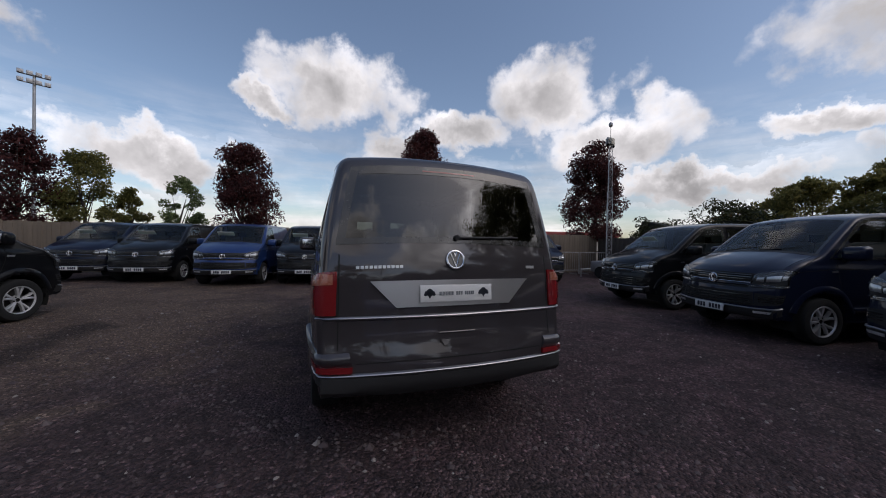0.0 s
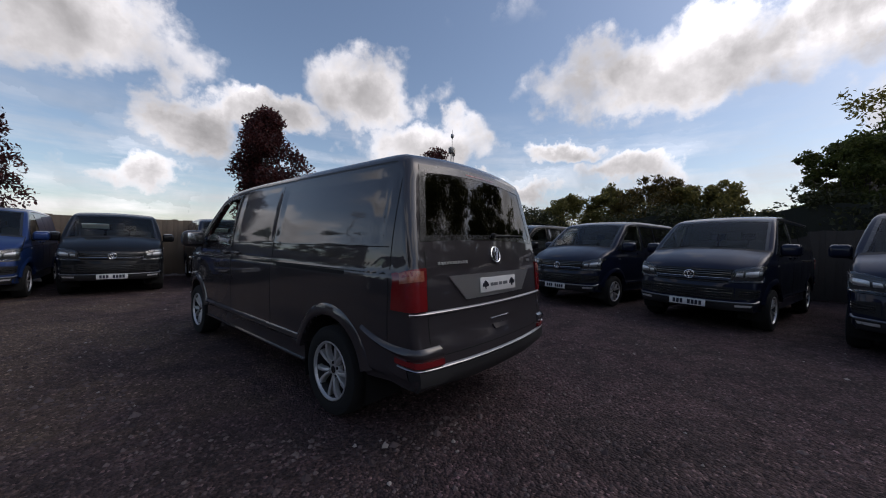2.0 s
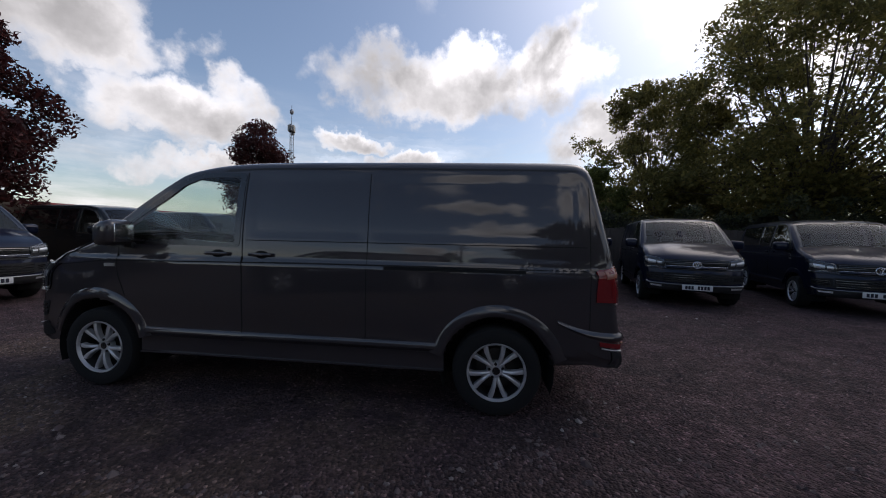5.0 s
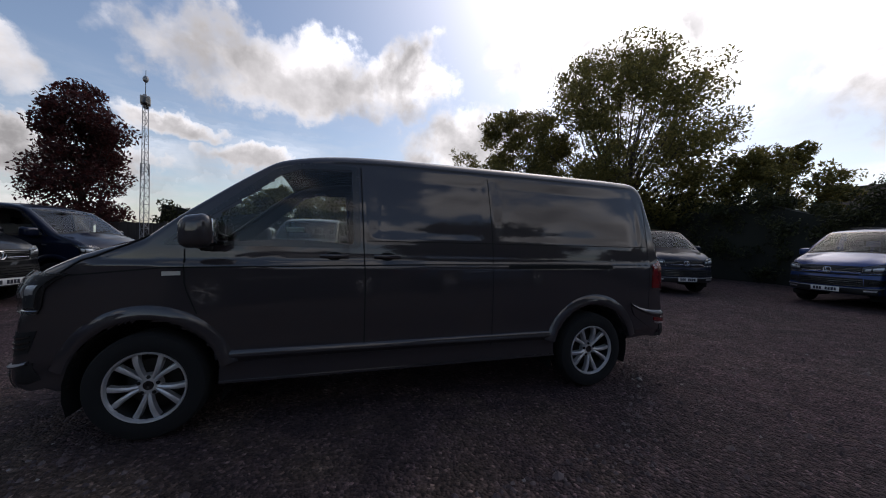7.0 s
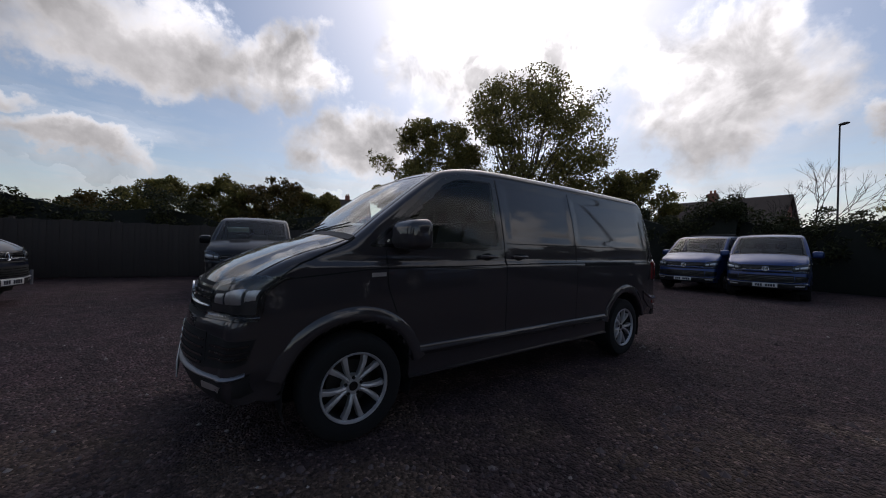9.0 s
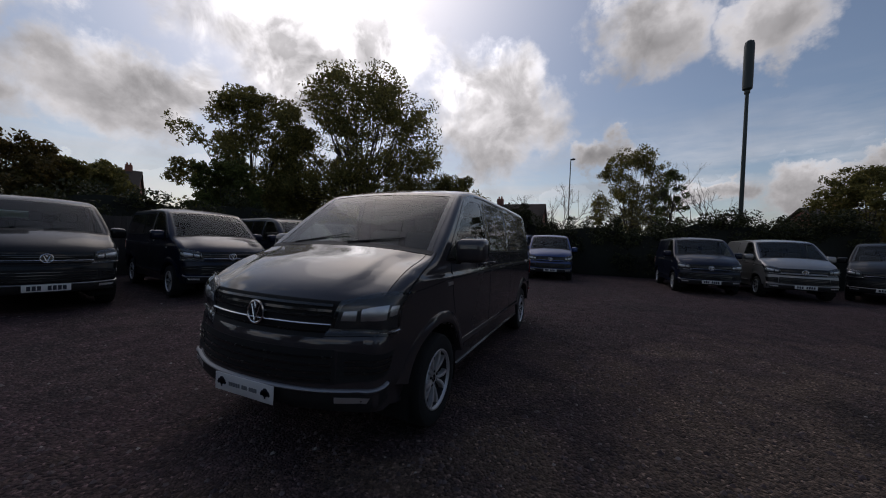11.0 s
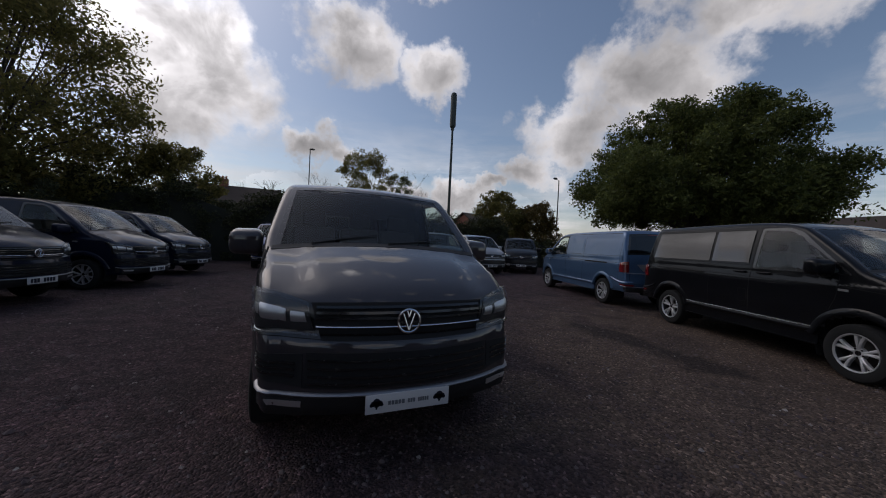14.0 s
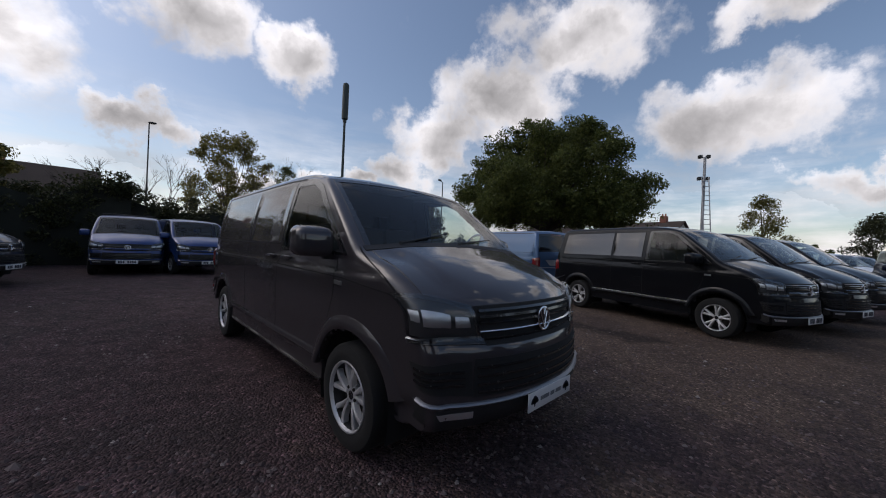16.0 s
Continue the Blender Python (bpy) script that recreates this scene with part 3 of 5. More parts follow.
def mirror_mesh(side):
    bm = bmesh.new()
    box(bm, -0.125, 0.125, -0.07, 0.11, -0.10, 0.10)
    bmesh.ops.bevel(bm, geom=bm.edges[:], offset=0.055, segments=5, affect="EDGES", profile=0.5)
    for v in bm.verts:
        v.co.z *= 1.08 - 0.5 * abs(v.co.x * side + 0.03)
        v.co.z = v.co.z * (1 - 0.9 * max(0.0, v.co.y) ** 1.0) - 0.12 * max(0.0, v.co.y)
        v.co.x -= side * 0.25 * max(0.0, v.co.y)
    return bm


def badge_parts(parent, at, size=0.065):
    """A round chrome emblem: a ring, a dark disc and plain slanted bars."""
    ring = []
    for k in range(33):
        a = 2 * math.pi * k / 32
        ring.append([((size + dr) * math.cos(a), dy, (size + dr) * math.sin(a)) for dr, dy in ((0, 0), (0.002, 0.010), (-0.006, 0.013), (-0.012, 0.010), (-0.012, 0))])
    b = fit_part("emblem_ring", (size,), lambda: grid(ring), CHROME, parent, "round chrome emblem", at)

    def disc():
        bm = bmesh.new()
        bmesh.ops.create_cone(bm, cap_ends=True, segments=28, radius1=size - 0.01, radius2=size - 0.01, depth=0.006, matrix=pose(0, 0.003, 0, 90))
        return bm

    def bars():
        bm = bmesh.new()
        for x0, z0, x1, z1 in ((-0.5, 0.62, -0.02, -0.75), (0.5, 0.62, 0.02, -0.75), (-0.2, 0.85, 0, 0.3), (0.2, 0.85, 0, 0.3)):
            rod(bm, (x0 * size, 0.008, z0 * size), (x1 * size, 0.008, z1 * size), size * 0.075, sides=6)
        return bm

    fit_part("emblem_disc", (size,), disc, GLOSSTRIM, b)
    fit_part("emblem_mark", (size,), bars, CHROME, b)


def plate_bars(words, height):
    """Plain bars in place of writing: each word as a row of short upright blocks."""
    bm = bmesh.new()
    for x0, x1, n in words:
        step = (x1 - x0) / n
        for k in range(n):
            box(bm, x0 + k * step + step * 0.12, x0 + (k + 1) * step - step * 0.12, 0.004, 0.0065, -height / 2, height / 2)
    return bm


def number_plate(parent, at, show):
    p = fit_part("number_plate", (), lambda: boxed(-0.26, 0.26, -0.004, 0.004, -0.0555, 0.0555, 0.003), PLATE, parent, "white plate with dark lettering", at)
    if show:
        for word in ((-0.125, -0.055, 5), (-0.04, 0.01, 3), (0.025, 0.13, 5)):
            fit_part("lettering", word, lambda: plate_bars([word], 0.024), INK_SOFT, p)

        def oak(cx):
            bm = bmesh.new()
            for dx, dz, r in ((0, 0.012, 0.022), (-0.02, 0.004, 0.016), (0.02, 0.004, 0.016), (-0.03, -0.004, 0.01), (0.03, -0.004, 0.01), (0, -0.002, 0.018)):
                bmesh.ops.create_cone(bm, cap_ends=True, segments=14, radius1=r, radius2=r, depth=0.004, matrix=pose(cx + dx, 0.0045, dz, 90))
            box(bm, cx - 0.005, cx + 0.005, 0.003, 0.0065, -0.03, -0.004)
            return bm

        for cx in (-0.195, 0.195):
            fit_part("tree_emblem", (cx,), lambda: oak(cx), INK, p)
    else:
        for word in ((-0.215, 0.0, 4), (0.055, 0.215, 3)):
            fit_part("lettering", word, lambda: plate_bars([word], 0.072), INK, p)
    return p


def seat_mesh():
    bm = bmesh.new()
    box(bm, -0.24, 0.24, -0.25, 0.27, 0.32, 0.48, 0.05)
    n = len(bm.verts)
    box(bm, -0.23, 0.23, -0.08, 0.06, 0.0, 0.66, 0.05)
    bm.verts.ensure_lookup_table()
    for v in bm.verts[n:]:
        v.co = Vector((v.co.x, v.co.y - 0.25 - v.co.z * 0.22, v.co.z + 0.44))
    n = len(bm.verts)
    box(bm, -0.13, 0.13, -0.05, 0.05, 0.0, 0.19, 0.04)
    bm.verts.ensure_lookup_table()
    for v in bm.verts[n:]:
        v.co += Vector((0, -0.42, 1.10))
    box(bm, -0.2, 0.2, -0.2, 0.2, 0.0, 0.34)
    return bm


def dash_mesh():
    rows = []
    for x in np.linspace(-0.84, 0.84, 9):
        e = abs(x) / 0.84
        rows.append([(x, 4.34 - 0.1 * e, 1.18), (x, 4.1, 1.24), (x, 3.86, 1.22), (x, 3.76, 1.14), (x, 3.78, 0.95), (x, 3.86, 0.7), (x, 4.0, 0.3)])
    return grid(rows)


def wheel_steer():
    bm = bmesh.new()
    rows = []
    for k in range(25):
        a = 2 * math.pi * k / 24
        rows.append([((0.185 + 0.016 * math.cos(b)) * math.cos(a), 0.016 * math.sin(b), (0.185 + 0.016 * math.cos(b)) * math.sin(a)) for b in np.linspace(0, 2 * math.pi, 9)])
    grid(rows, bm=bm)
    for a in (0, math.pi, -math.pi / 2):
        rod(bm, (0, 0, 0), (0.18 * math.cos(a), 0, 0.18 * math.sin(a)), 0.02, sides=6)
    bmesh.ops.create_cone(bm, cap_ends=True, segments=16, radius1=0.07, radius2=0.05, depth=0.05, matrix=pose(0, 0, 0, 90))
    return bm


def van(at, tone, label, group="", short=True, glazed=False, fine=False, show=False, trim_strip=False, pairs=5, split=0.285, rack=False, dark_rear=True):
    v = thing("van", label, "van", group, at)
    k = (short,)
    lead = float(shrink(np.array(LONG), short)) - LONG
    fit_part("body_shell", (short, fine), lambda: shell_mesh(short, fine), tone, v)
    P = lambda name, key, corners, nu, nv, lift, mat, label="", mirror=False, par=None, bulge=False: fit_part(name, (short, key, mirror), lambda: patch(corners, nu, nv, lift, short, mirror=mirror, bulge=bulge), mat, par or v, label)
    hi = 2 if fine else 1
    # bonnet, screens
    bl, bn = A_SCREENLOW + 0.085, nose_arc(1.0)
    P("bonnet", 0, [(bl, -0.80), (bn, -0.80), (bn, 0.80), (bl, 0.80)], 10 * hi, 14 * hi, 0.004, tone)
    for m in (False, True):
        ga, gb = A_SCREENLOW + 0.03, nose_arc(1.10)
        ea, eb = side_reach(ga), side_reach(gb)
        xa, xb = float(ea[0] * 0.75 + ea[1] * 0.25), float(eb[1]) - 0.01
        P("bonnet_gap", 0, [(ga, xa - 0.004), (gb, xb - 0.004), (gb, xb + 0.004), (ga, xa + 0.004)], 16, 2, 0.0065, LINER, "", m)
    P("scuttle", 0, [(A_SCREENLOW + 0.018, -0.84), (A_SCREENLOW + 0.075, -0.84), (A_SCREENLOW + 0.075, 0.84), (A_SCREENLOW + 0.018, 0.84)], 3, 16, 0.005, TRIM)
    s0, s1 = A_SCREENTOP - 0.03, A_SCREENLOW + 0.02
    f0, f1 = float(side_reach(s0)[0]) * 0.967, float(side_reach(s1)[0]) * 0.967
    ws = P("windscreen", 0, [(s0, -f0), (s1, -f1), (s1, f1), (s0, f0)], 10, 14, 0.001, PANE, "clear sloping windscreen")
    P("windscreen_border", 0, [(s0 - 0.005, -f0 - 0.01), (s0 + 0.05, -f0 - 0.008), (s0 + 0.05, f0 + 0.008), (s0 - 0.005, f0 + 0.01)], 2, 14, 0.003, GLOSSTRIM, par=ws)
    for m in (False, True):
        P("windscreen_border", 1, [(s0, f0 - 0.03), (s1, f1 - 0.03), (s1, f1 + 0.012), (s0, f0 + 0.012)], 10, 2, 0.003, GLOSSTRIM, "", m, ws)
    for x0 in (-0.05, 0.55):
        p0, p1 = skin(surf(s1 + 0.01, x0), short), skin(surf(s1 - 0.10, x0 - 0.52), short)
        fit_part("wiper", (short, x0), lambda: rod(rod(bmesh.new(), p0 + [0, 0, 0.012], p1 + [0, 0, 0.02], 0.008, 0.005, 6), p0 + [0, 0, -0.01], p0 + [0, 0, 0.02], 0.015, 0.012, 8), TRIM, v)
    # roof gutters
    for side in (-1, 1):
        fit_part("roof_gutter", (short, side), lambda: strip([(0.42, 1.885), (1.6, 1.90), (2.9, 1.902), (3.3, 1.885)], 0.016, side, 0.004, short), TRIM, v)
    # tailgate: window, lines, trim, lamps
    t0, t1 = tail_arc(1.375), tail_arc(1.895)
    g0, g1 = float(side_reach(t0)[0]) * 0.967, float(side_reach(t1)[0]) * 0.967
    rw = P("rear_window", 0, [(t0, -g0), (t1, -g1), (t1, g1), (t0, g0)], 8, 12, 0.001, PRIVACY if dark_rear else TINTED, "dark tailgate window")
    for m in (False, True):
        P("rear_window_border", 0, [(t0, g0 - 0.04), (t1, g1 - 0.04), (t1, g1 + 0.012), (t0, g0 + 0.012)], 8, 2, 0.003, GLOSSTRIM, "", m, rw)
    P("rear_window_border", 1, [(t0 - 0.012, -g0 - 0.01), (t0 + 0.03, -g0), (t0 + 0.03, g0), (t0 - 0.012, g0 + 0.01)], 2, 14, 0.003, GLOSSTRIM, "", False, rw)
    P("rear_window_border", 2, [(t1 - 0.05, -g1), (t1 + 0.012, -g1 - 0.01), (t1 + 0.012, g1 + 0.01), (t1 - 0.05, g1)], 2, 14, 0.003, GLOSSTRIM, "", False, rw)
    P("brake_light", 0, [(t1 - 0.030, -0.2), (t1 - 0.018, -0.2), (t1 - 0.018, 0.2), (t1 - 0.030, 0.2)], 2, 6, 0.004, REDLENS)
    q0, q1 = skin(surf(t0 + 0.03, 0.02), short), skin(surf(t0 + 0.05, 0.52), short)
    fit_part("rear_wiper", k, lambda: rod(rod(bmesh.new(), q0 + [0, -0.02, 0], q1 + [0, -0.02, 0], 0.011, 0.006, 6), q0 + [0, 0.02, 0], q0 + [0, -0.03, 0], 0.02, 0.018, 8), TRIM, v)
    for m in (False, True):
        za, zb = tail_arc(0.905), tail_arc(1.188)
        e0, e1 = float(side_reach(za)[1]), float(side_reach(zb)[1])
        P("tail_gap", 0, [(tail_arc(0.70), e0 - 0.17), (tail_arc(1.3), e1 - 0.165), (tail_arc(1.3), e1 - 0.157), (tail_arc(0.70), e0 - 0.162)], 10, 2, 0.001, LINER, "", m)
        lamp = P("tail_light", 0, [(za, e0 - 0.155), (zb, e1 - 0.15), (zb + 0.0, e1 + 0.085), (za, e0 + 0.10)], 8, 10, 0.014, REDLENS, "red tail light wrapped round the corner", m)
        P("lamp_cell", 0, [(zb - 0.085, e1 - 0.125), (zb - 0.02, e1 - 0.125), (zb - 0.02, e1 + 0.03), (zb - 0.085, e1 + 0.03)], 3, 8, 0.018, AMBER, "paler indicator cell", m, lamp)
        P("lamp_cell", 1, [(za + 0.05, e0 - 0.12), (zb - 0.11, e1 - 0.12), (zb - 0.11, e1 - 0.01), (za + 0.05, e0 - 0.01)], 4, 6, 0.018, REDLENS, "", m, lamp)
        P("rear_reflector", 0, [(tail_arc(0.568), 0.68), (tail_arc(0.603), 0.68), (tail_arc(0.603), 1.04), (tail_arc(0.568), 1.04)], 2, 8, 0.020, REDLENS, "", m)
        P("bumper_step", 0, [(tail_arc(0.606), 0.68), (tail_arc(0.685), 0.70), (tail_arc(0.67), 1.36), (tail_arc(0.606), 1.36)], 5, 14, 0.026, tone, "", m, None, True)
        P("bumper_corner", 0, [(tail_arc(0.48), 0.95), (tail_arc(0.625), 0.95), (tail_arc(0.625), 1.36), (tail_arc(0.48), 1.36)], 6, 12, 0.010, tone, "", m)
    P("tailgate_strip", 0, [(tail_arc(0.872), -0.90), (tail_arc(0.897), -0.90), (tail_arc(0.897), 0.90), (tail_arc(0.872), 0.90)], 7, 24, 0.016, STRIP, "thin bright metal strip", bulge=True)
    P("plate_trim", 0, [(tail_arc(0.945), -0.41), (tail_arc(1.118), -0.575), (tail_arc(1.118), 0.575), (tail_arc(0.945), 0.41)], 4, 16, 0.010, SATIN, "satin metal panel round the plate")
    P("tailgate_handle", 0, [(tail_arc(0.692), -0.10), (tail_arc(0.728), -0.12), (tail_arc(0.728), 0.12), (tail_arc(0.692), 0.10)], 3, 6, 0.014, tone)
    P("handle_strip", 0, [(tail_arc(0.769), -0.13), (tail_arc(0.777), -0.13), (tail_arc(0.777), 0.13), (tail_arc(0.769), 0.13)], 7, 6, 0.012, CHROME, bulge=True)
    P("tailgate_gap", 0, [(tail_arc(0.615), -0.66), (tail_arc(0.622), -0.66), (tail_arc(0.622), 0.66), (tail_arc(0.615), 0.66)], 2, 20, 0.002, LINER)
    P("rear_bumper_strip", 0, [(tail_arc(0.540), -1.02), (tail_arc(0.562), -1.02), (tail_arc(0.562), 1.02), (tail_arc(0.540), 1.02)], 7, 28, 0.020, STRIP, bulge=True)
    P("rear_bumper", 0, [(0.0, -0.94), (tail_arc(0.535), -0.94), (tail_arc(0.535), 0.94), (0.0, 0.94)], 4, 24, 0.012, TRIM, "black lower bumper")
    for i in range(11 if fine else 0):
        x0 = -0.66 + 0.0275 * i
        P("model_lettering", (0, i), [(tail_arc(1.200), x0), (tail_arc(1.219), x0), (tail_arc(1.219), x0 + 0.020), (tail_arc(1.200), x0 + 0.020)], 2, 2, 0.005, SATIN)
    P("model_lettering", 1, [(tail_arc(1.195), 0.58), (tail_arc(1.215), 0.58), (tail_arc(1.215), 0.65), (tail_arc(1.195), 0.65)], 2, 4, 0.005, SATIN)
    zr = surf(tail_arc(1.02), 0.0)
    number_plate(v, pose(0, float(zr[1]) - 0.018, 1.030, 4, 0, 180), show)
    badge_parts(v, pose(0, float(surf(tail_arc(1.25), 0.0)[1]) - 0.004, 1.25, 14, 0, 180), 0.066)
    # front: grille, lamps, bumper
    F = lambda z: nose_arc(z)
    P("grille", 0, [(F(1.005), -0.56), (F(0.79), -0.50), (F(0.79), 0.50), (F(1.005), 0.56)], 6, 18, 0.006, GRILLE, "black grille")
    for i, (z, half) in enumerate(((0.866, 0.53), (0.815, 0.51))):
        P("grille_bar", i, [(F(z + 0.011 - 0.004 * i), -half), (F(z - 0.009 + 0.003 * i), -half), (F(z - 0.009 + 0.003 * i), half), (F(z + 0.011 - 0.004 * i), half)], 7, 22, 0.026, CHROME if i == 0 else GLOSSTRIM, bulge=True)
    for i, z in enumerate((0.975, 0.945, 0.915)):
        P("grille_slat", i, [(F(z + 0.007), -0.53), (F(z - 0.007), -0.53), (F(z - 0.007), 0.53), (F(z + 0.007), 0.53)], 2, 18, 0.020, GLOSSTRIM)
    for m in (False, True):
        he = float(side_reach(F(0.95))[1])
        lamp = P("headlight", 0, [(F(1.005), 0.565), (F(0.795), 0.505), (F(0.805), he + 0.0), (F(1.05) - 0.13, he + 0.05)], 8, 14, 0.010, GLOSSTRIM, "dark-edged headlight", m)
        P("lamp_reflector", 0, [(F(0.985), 0.585), (F(0.845), 0.545), (F(0.850), he - 0.03), (F(1.03) - 0.10, he + 0.015)], 8, 14, 0.014, BARREL, "grey reflector tray", m, lamp)
        P("lamp_bowl", 0, [(F(0.968), 0.605), (F(0.868), 0.575), (F(0.866), 0.665), (F(0.978), 0.675)], 8, 8, 0.020, LENS, "silver lamp bowl", m, lamp, True)
        P("lamp_bowl", 1, [(F(0.985), 0.700), (F(0.868), 0.690), (F(0.872), he - 0.10), (F(1.03), he - 0.085)], 8, 8, 0.022, LENS, "silver lamp bowl", m, lamp, True)
        P("indicator_bowl", 0, [(F(1.03), he - 0.07), (F(0.878), he - 0.085), (F(0.885), he - 0.035), (F(1.045), he - 0.015)], 6, 4, 0.018, LENS, "", m, lamp, True)
        P("lamp_cover", 0, [(F(1.0), 0.575), (F(0.80), 0.515), (F(0.81), he - 0.01), (F(1.045) - 0.12, he + 0.03)], 8, 14, 0.034, LAMPGLASS, "clear lamp cover", m, lamp)
        P("lamp_strip", 0, [(F(0.832), 0.55), (F(0.814), 0.54), (F(0.822), he - 0.01), (F(0.838), he - 0.01)], 7, 10, 0.022, CHROME, "", m, lamp, True)
        P("bumper_vent", 0, [(F(0.715), 0.60), (F(0.53), 0.60), (F(0.55), he - 0.02), (F(0.69), he + 0.02)], 5, 8, 0.004, GRILLE, "", m)
        for i, z in enumerate((0.665, 0.63, 0.595)):
            P("vent_slat", i, [(F(z), 0.64), (F(z - 0.012), 0.64), (F(z - 0.012), he - 0.01), (F(z), he - 0.01)], 2, 8, 0.012, GLOSSTRIM, "", m)
        P("fog_light", 0, [(F(0.452), 0.60), (F(0.418), 0.60), (F(0.418), 0.78), (F(0.448), 0.80)], 4, 6, 0.009, LENS, "", m)
        P("bumper_strip", 0, [(F(0.508), 0.0), (F(0.480), 0.0), (F(0.468), he - 0.01), (F(0.496), he - 0.01)], 7, 20, 0.020, SATIN_DARK, "", m, bulge=True)
    P("air_intake", 0, [(F(0.725), -0.58), (F(0.525), -0.60), (F(0.525), 0.60), (F(0.725), 0.58)], 4, 18, 0.004, GRILLE)
    for i, z in enumerate((0.685, 0.64, 0.595, 0.555)):
        P("intake_slat", i, [(F(z), -0.57), (F(z - 0.012), -0.57), (F(z - 0.012), 0.57), (F(z), 0.57)], 2, 18, 0.012, GLOSSTRIM)
    P("front_bumper_lip", 0, [(F(0.475), -0.96), (F(0.36), -0.96), (F(0.36), 0.96), (F(0.475), 0.96)], 4, 24, 0.006, TRIM, "black lower lip")
    yf = LONG + lead
    number_plate(v, pose(0, yf + 0.020, 0.440, 0, 0, 0), show)
    badge_parts(v, pose(0, float(surf(F(0.90), 0.0)[1]) + lead + 0.018, 0.90, 4, 0, 0), 0.075)
    # flanks
    for side in (-1, 1):
        kk = (short, side)
        S = lambda name, key, build, mat, label="", par=None: fit_part(name, (*kk, key), build, mat, par or v, label)
        loop = rounded([(3.095, 1.245), (3.115, 1.865), (3.50, 1.865), (3.685, 1.80), (4.33, 1.245)], 0.04)
        cab = S("side_window", 0, lambda: on_side(glass_rows(), side, 0.0, short, thick=0.002), PANE, "clear cab window")
        S("window_frame", 0, lambda: ring_strip(loop, 0.052, side, 0.004, short), GLOSSTRIM, "", cab)
        if glazed:
            for i, q in enumerate(([(0.44, 1.33), (0.50, 1.83), (1.97, 1.84), (1.97, 1.33)], [(2.06, 1.33), (2.06, 1.84), (3.02, 1.84), (3.02, 1.33)])):
                S("side_window", 1 + i, lambda q=q: on_side(quad_rows(q, 8, 14), side, 0.010, short), PRIVACY_SOLID, "dark privacy window")
        # dark door joints, and two long strips that paint the shade along creases
        for i, (line, wd) in enumerate((([(3.06, 0.42), (3.06, 1.0), (3.075, 1.3), (3.10, 1.87)], 0.009), ([(4.20, 1.22), (4.19, 0.98), (4.12, 0.80)], 0.008), ([(2.02, 0.44), (2.02, 1.3), (2.035, 1.86)], 0.008),
                                        ([(0.30, 1.135), (2.5, 1.128), (4.3, 1.10), (4.82, 1.045)], 0.009), ([(1.45, 0.425), (3.95, 0.425)], 0.008), ([(0.36, 1.305), (3.05, 1.30)], 0.006), ([(0.33, 0.70), (0.34, 1.80)], 0.006))):
            if i == 2 and not glazed and side == -1:
                wd = 0.006
            S("panel_gap", i, lambda: strip(line, wd, side, 0.0012, short), LINER)
        S("door_rail", 0, lambda: strip([(0.80, 1.112), (1.88, 1.112)], 0.026, side, 0.004, short), LINER, "black sliding door rail")
        S("sill", 0, lambda: on_side(quad_rows([(1.40, 0.335), (1.40, 0.47), (4.0, 0.47), (4.0, 0.335)], 5, 24), side, 0.004, short), tone)
        S("sill_lip", 0, lambda: strip([(1.40, 0.332), (4.0, 0.332)], 0.014, side, 0.018, short), tone)
        S("sill_moulding", 0, lambda: ledge(1.42, 3.97, side, short), tone)
        if trim_strip:
            S("side_strip", 0, lambda: strip([(1.45, 0.555), (3.95, 0.555)], 0.018, side, 0.018, short), CHROME, "chrome side strip")
        for i, y in enumerate((3.28, 2.90)):
            yy, xx = float(shrink(np.array(y), short)), float(half_width(y, 1.185))
            def handle():
                bm = bmesh.new()
                box(bm, side * xx + 0.012, side * xx + 0.034, yy - 0.10, yy + 0.10, 1.172, 1.200, 0.009)
                for y2 in (-0.085, 0.085):
                    box(bm, side * xx - 0.01, side * xx + 0.022, yy + y2 - 0.014, yy + y2 + 0.014, 1.175, 1.197, 0.004)
                if side < 0:
                    for q in bm.verts:
                        q.co.x = 2 * side * xx - q.co.x
                return bm
            h = S("door_handle", i, handle, tone)
            # flat dark oval that paints the shade of the hollow behind the handle
            S("handle_cup", i, lambda: on_side([[(y + r * 0.06 * math.cos(a), 1.185 + r * 0.032 * math.sin(a)) for a in np.linspace(0, 2 * math.pi, 15)] for r in (0.15, 1.0)], side, 0.0015, short, thick=0.004), LINER, "", h)
        S("side_indicator", 0, lambda: strip([(4.21, 1.065), (4.31, 1.062)], 0.026, side, 0.007, short), SATIN)
        if side == 1:
            S("fuel_flap", 0, lambda: ring_strip(rounded([(2.88, 0.72), (2.88, 0.92), (3.03, 0.92), (3.03, 0.72)], 0.03), 0.006, side, 0.0012, short), LINER)
        m = S("door_mirror", 0, lambda: mirror_mesh(side), tone, "painted door mirror")
        m.matrix_basis = pose(side * 1.055, float(shrink(np.array(4.06), short)), 1.335, 0, 0, -side * 8)
        S("mirror_glass", 0, lambda: boxed(-0.085, 0.085, -0.075, -0.060, -0.072, 0.072, 0.004), CHROME, "", m)
        S("mirror_arm", 0, lambda: boxed(-side * 0.16 - 0.06, -side * 0.16 + 0.07, -0.04, 0.03, -0.125, -0.075, 0.012), TRIM, "", m)
        for ax, nm in ((REAR_AXLE, 0), (FRONT_AXLE, 1)):
            S("wheel_arch", nm, lambda: arch_mesh(ax, side, short), tone)
            S("wheel_well", nm, lambda: well_mesh(ax, side, short), LINER)
            wheel(v, float(shrink(np.array(ax), short)), side, pairs, split)
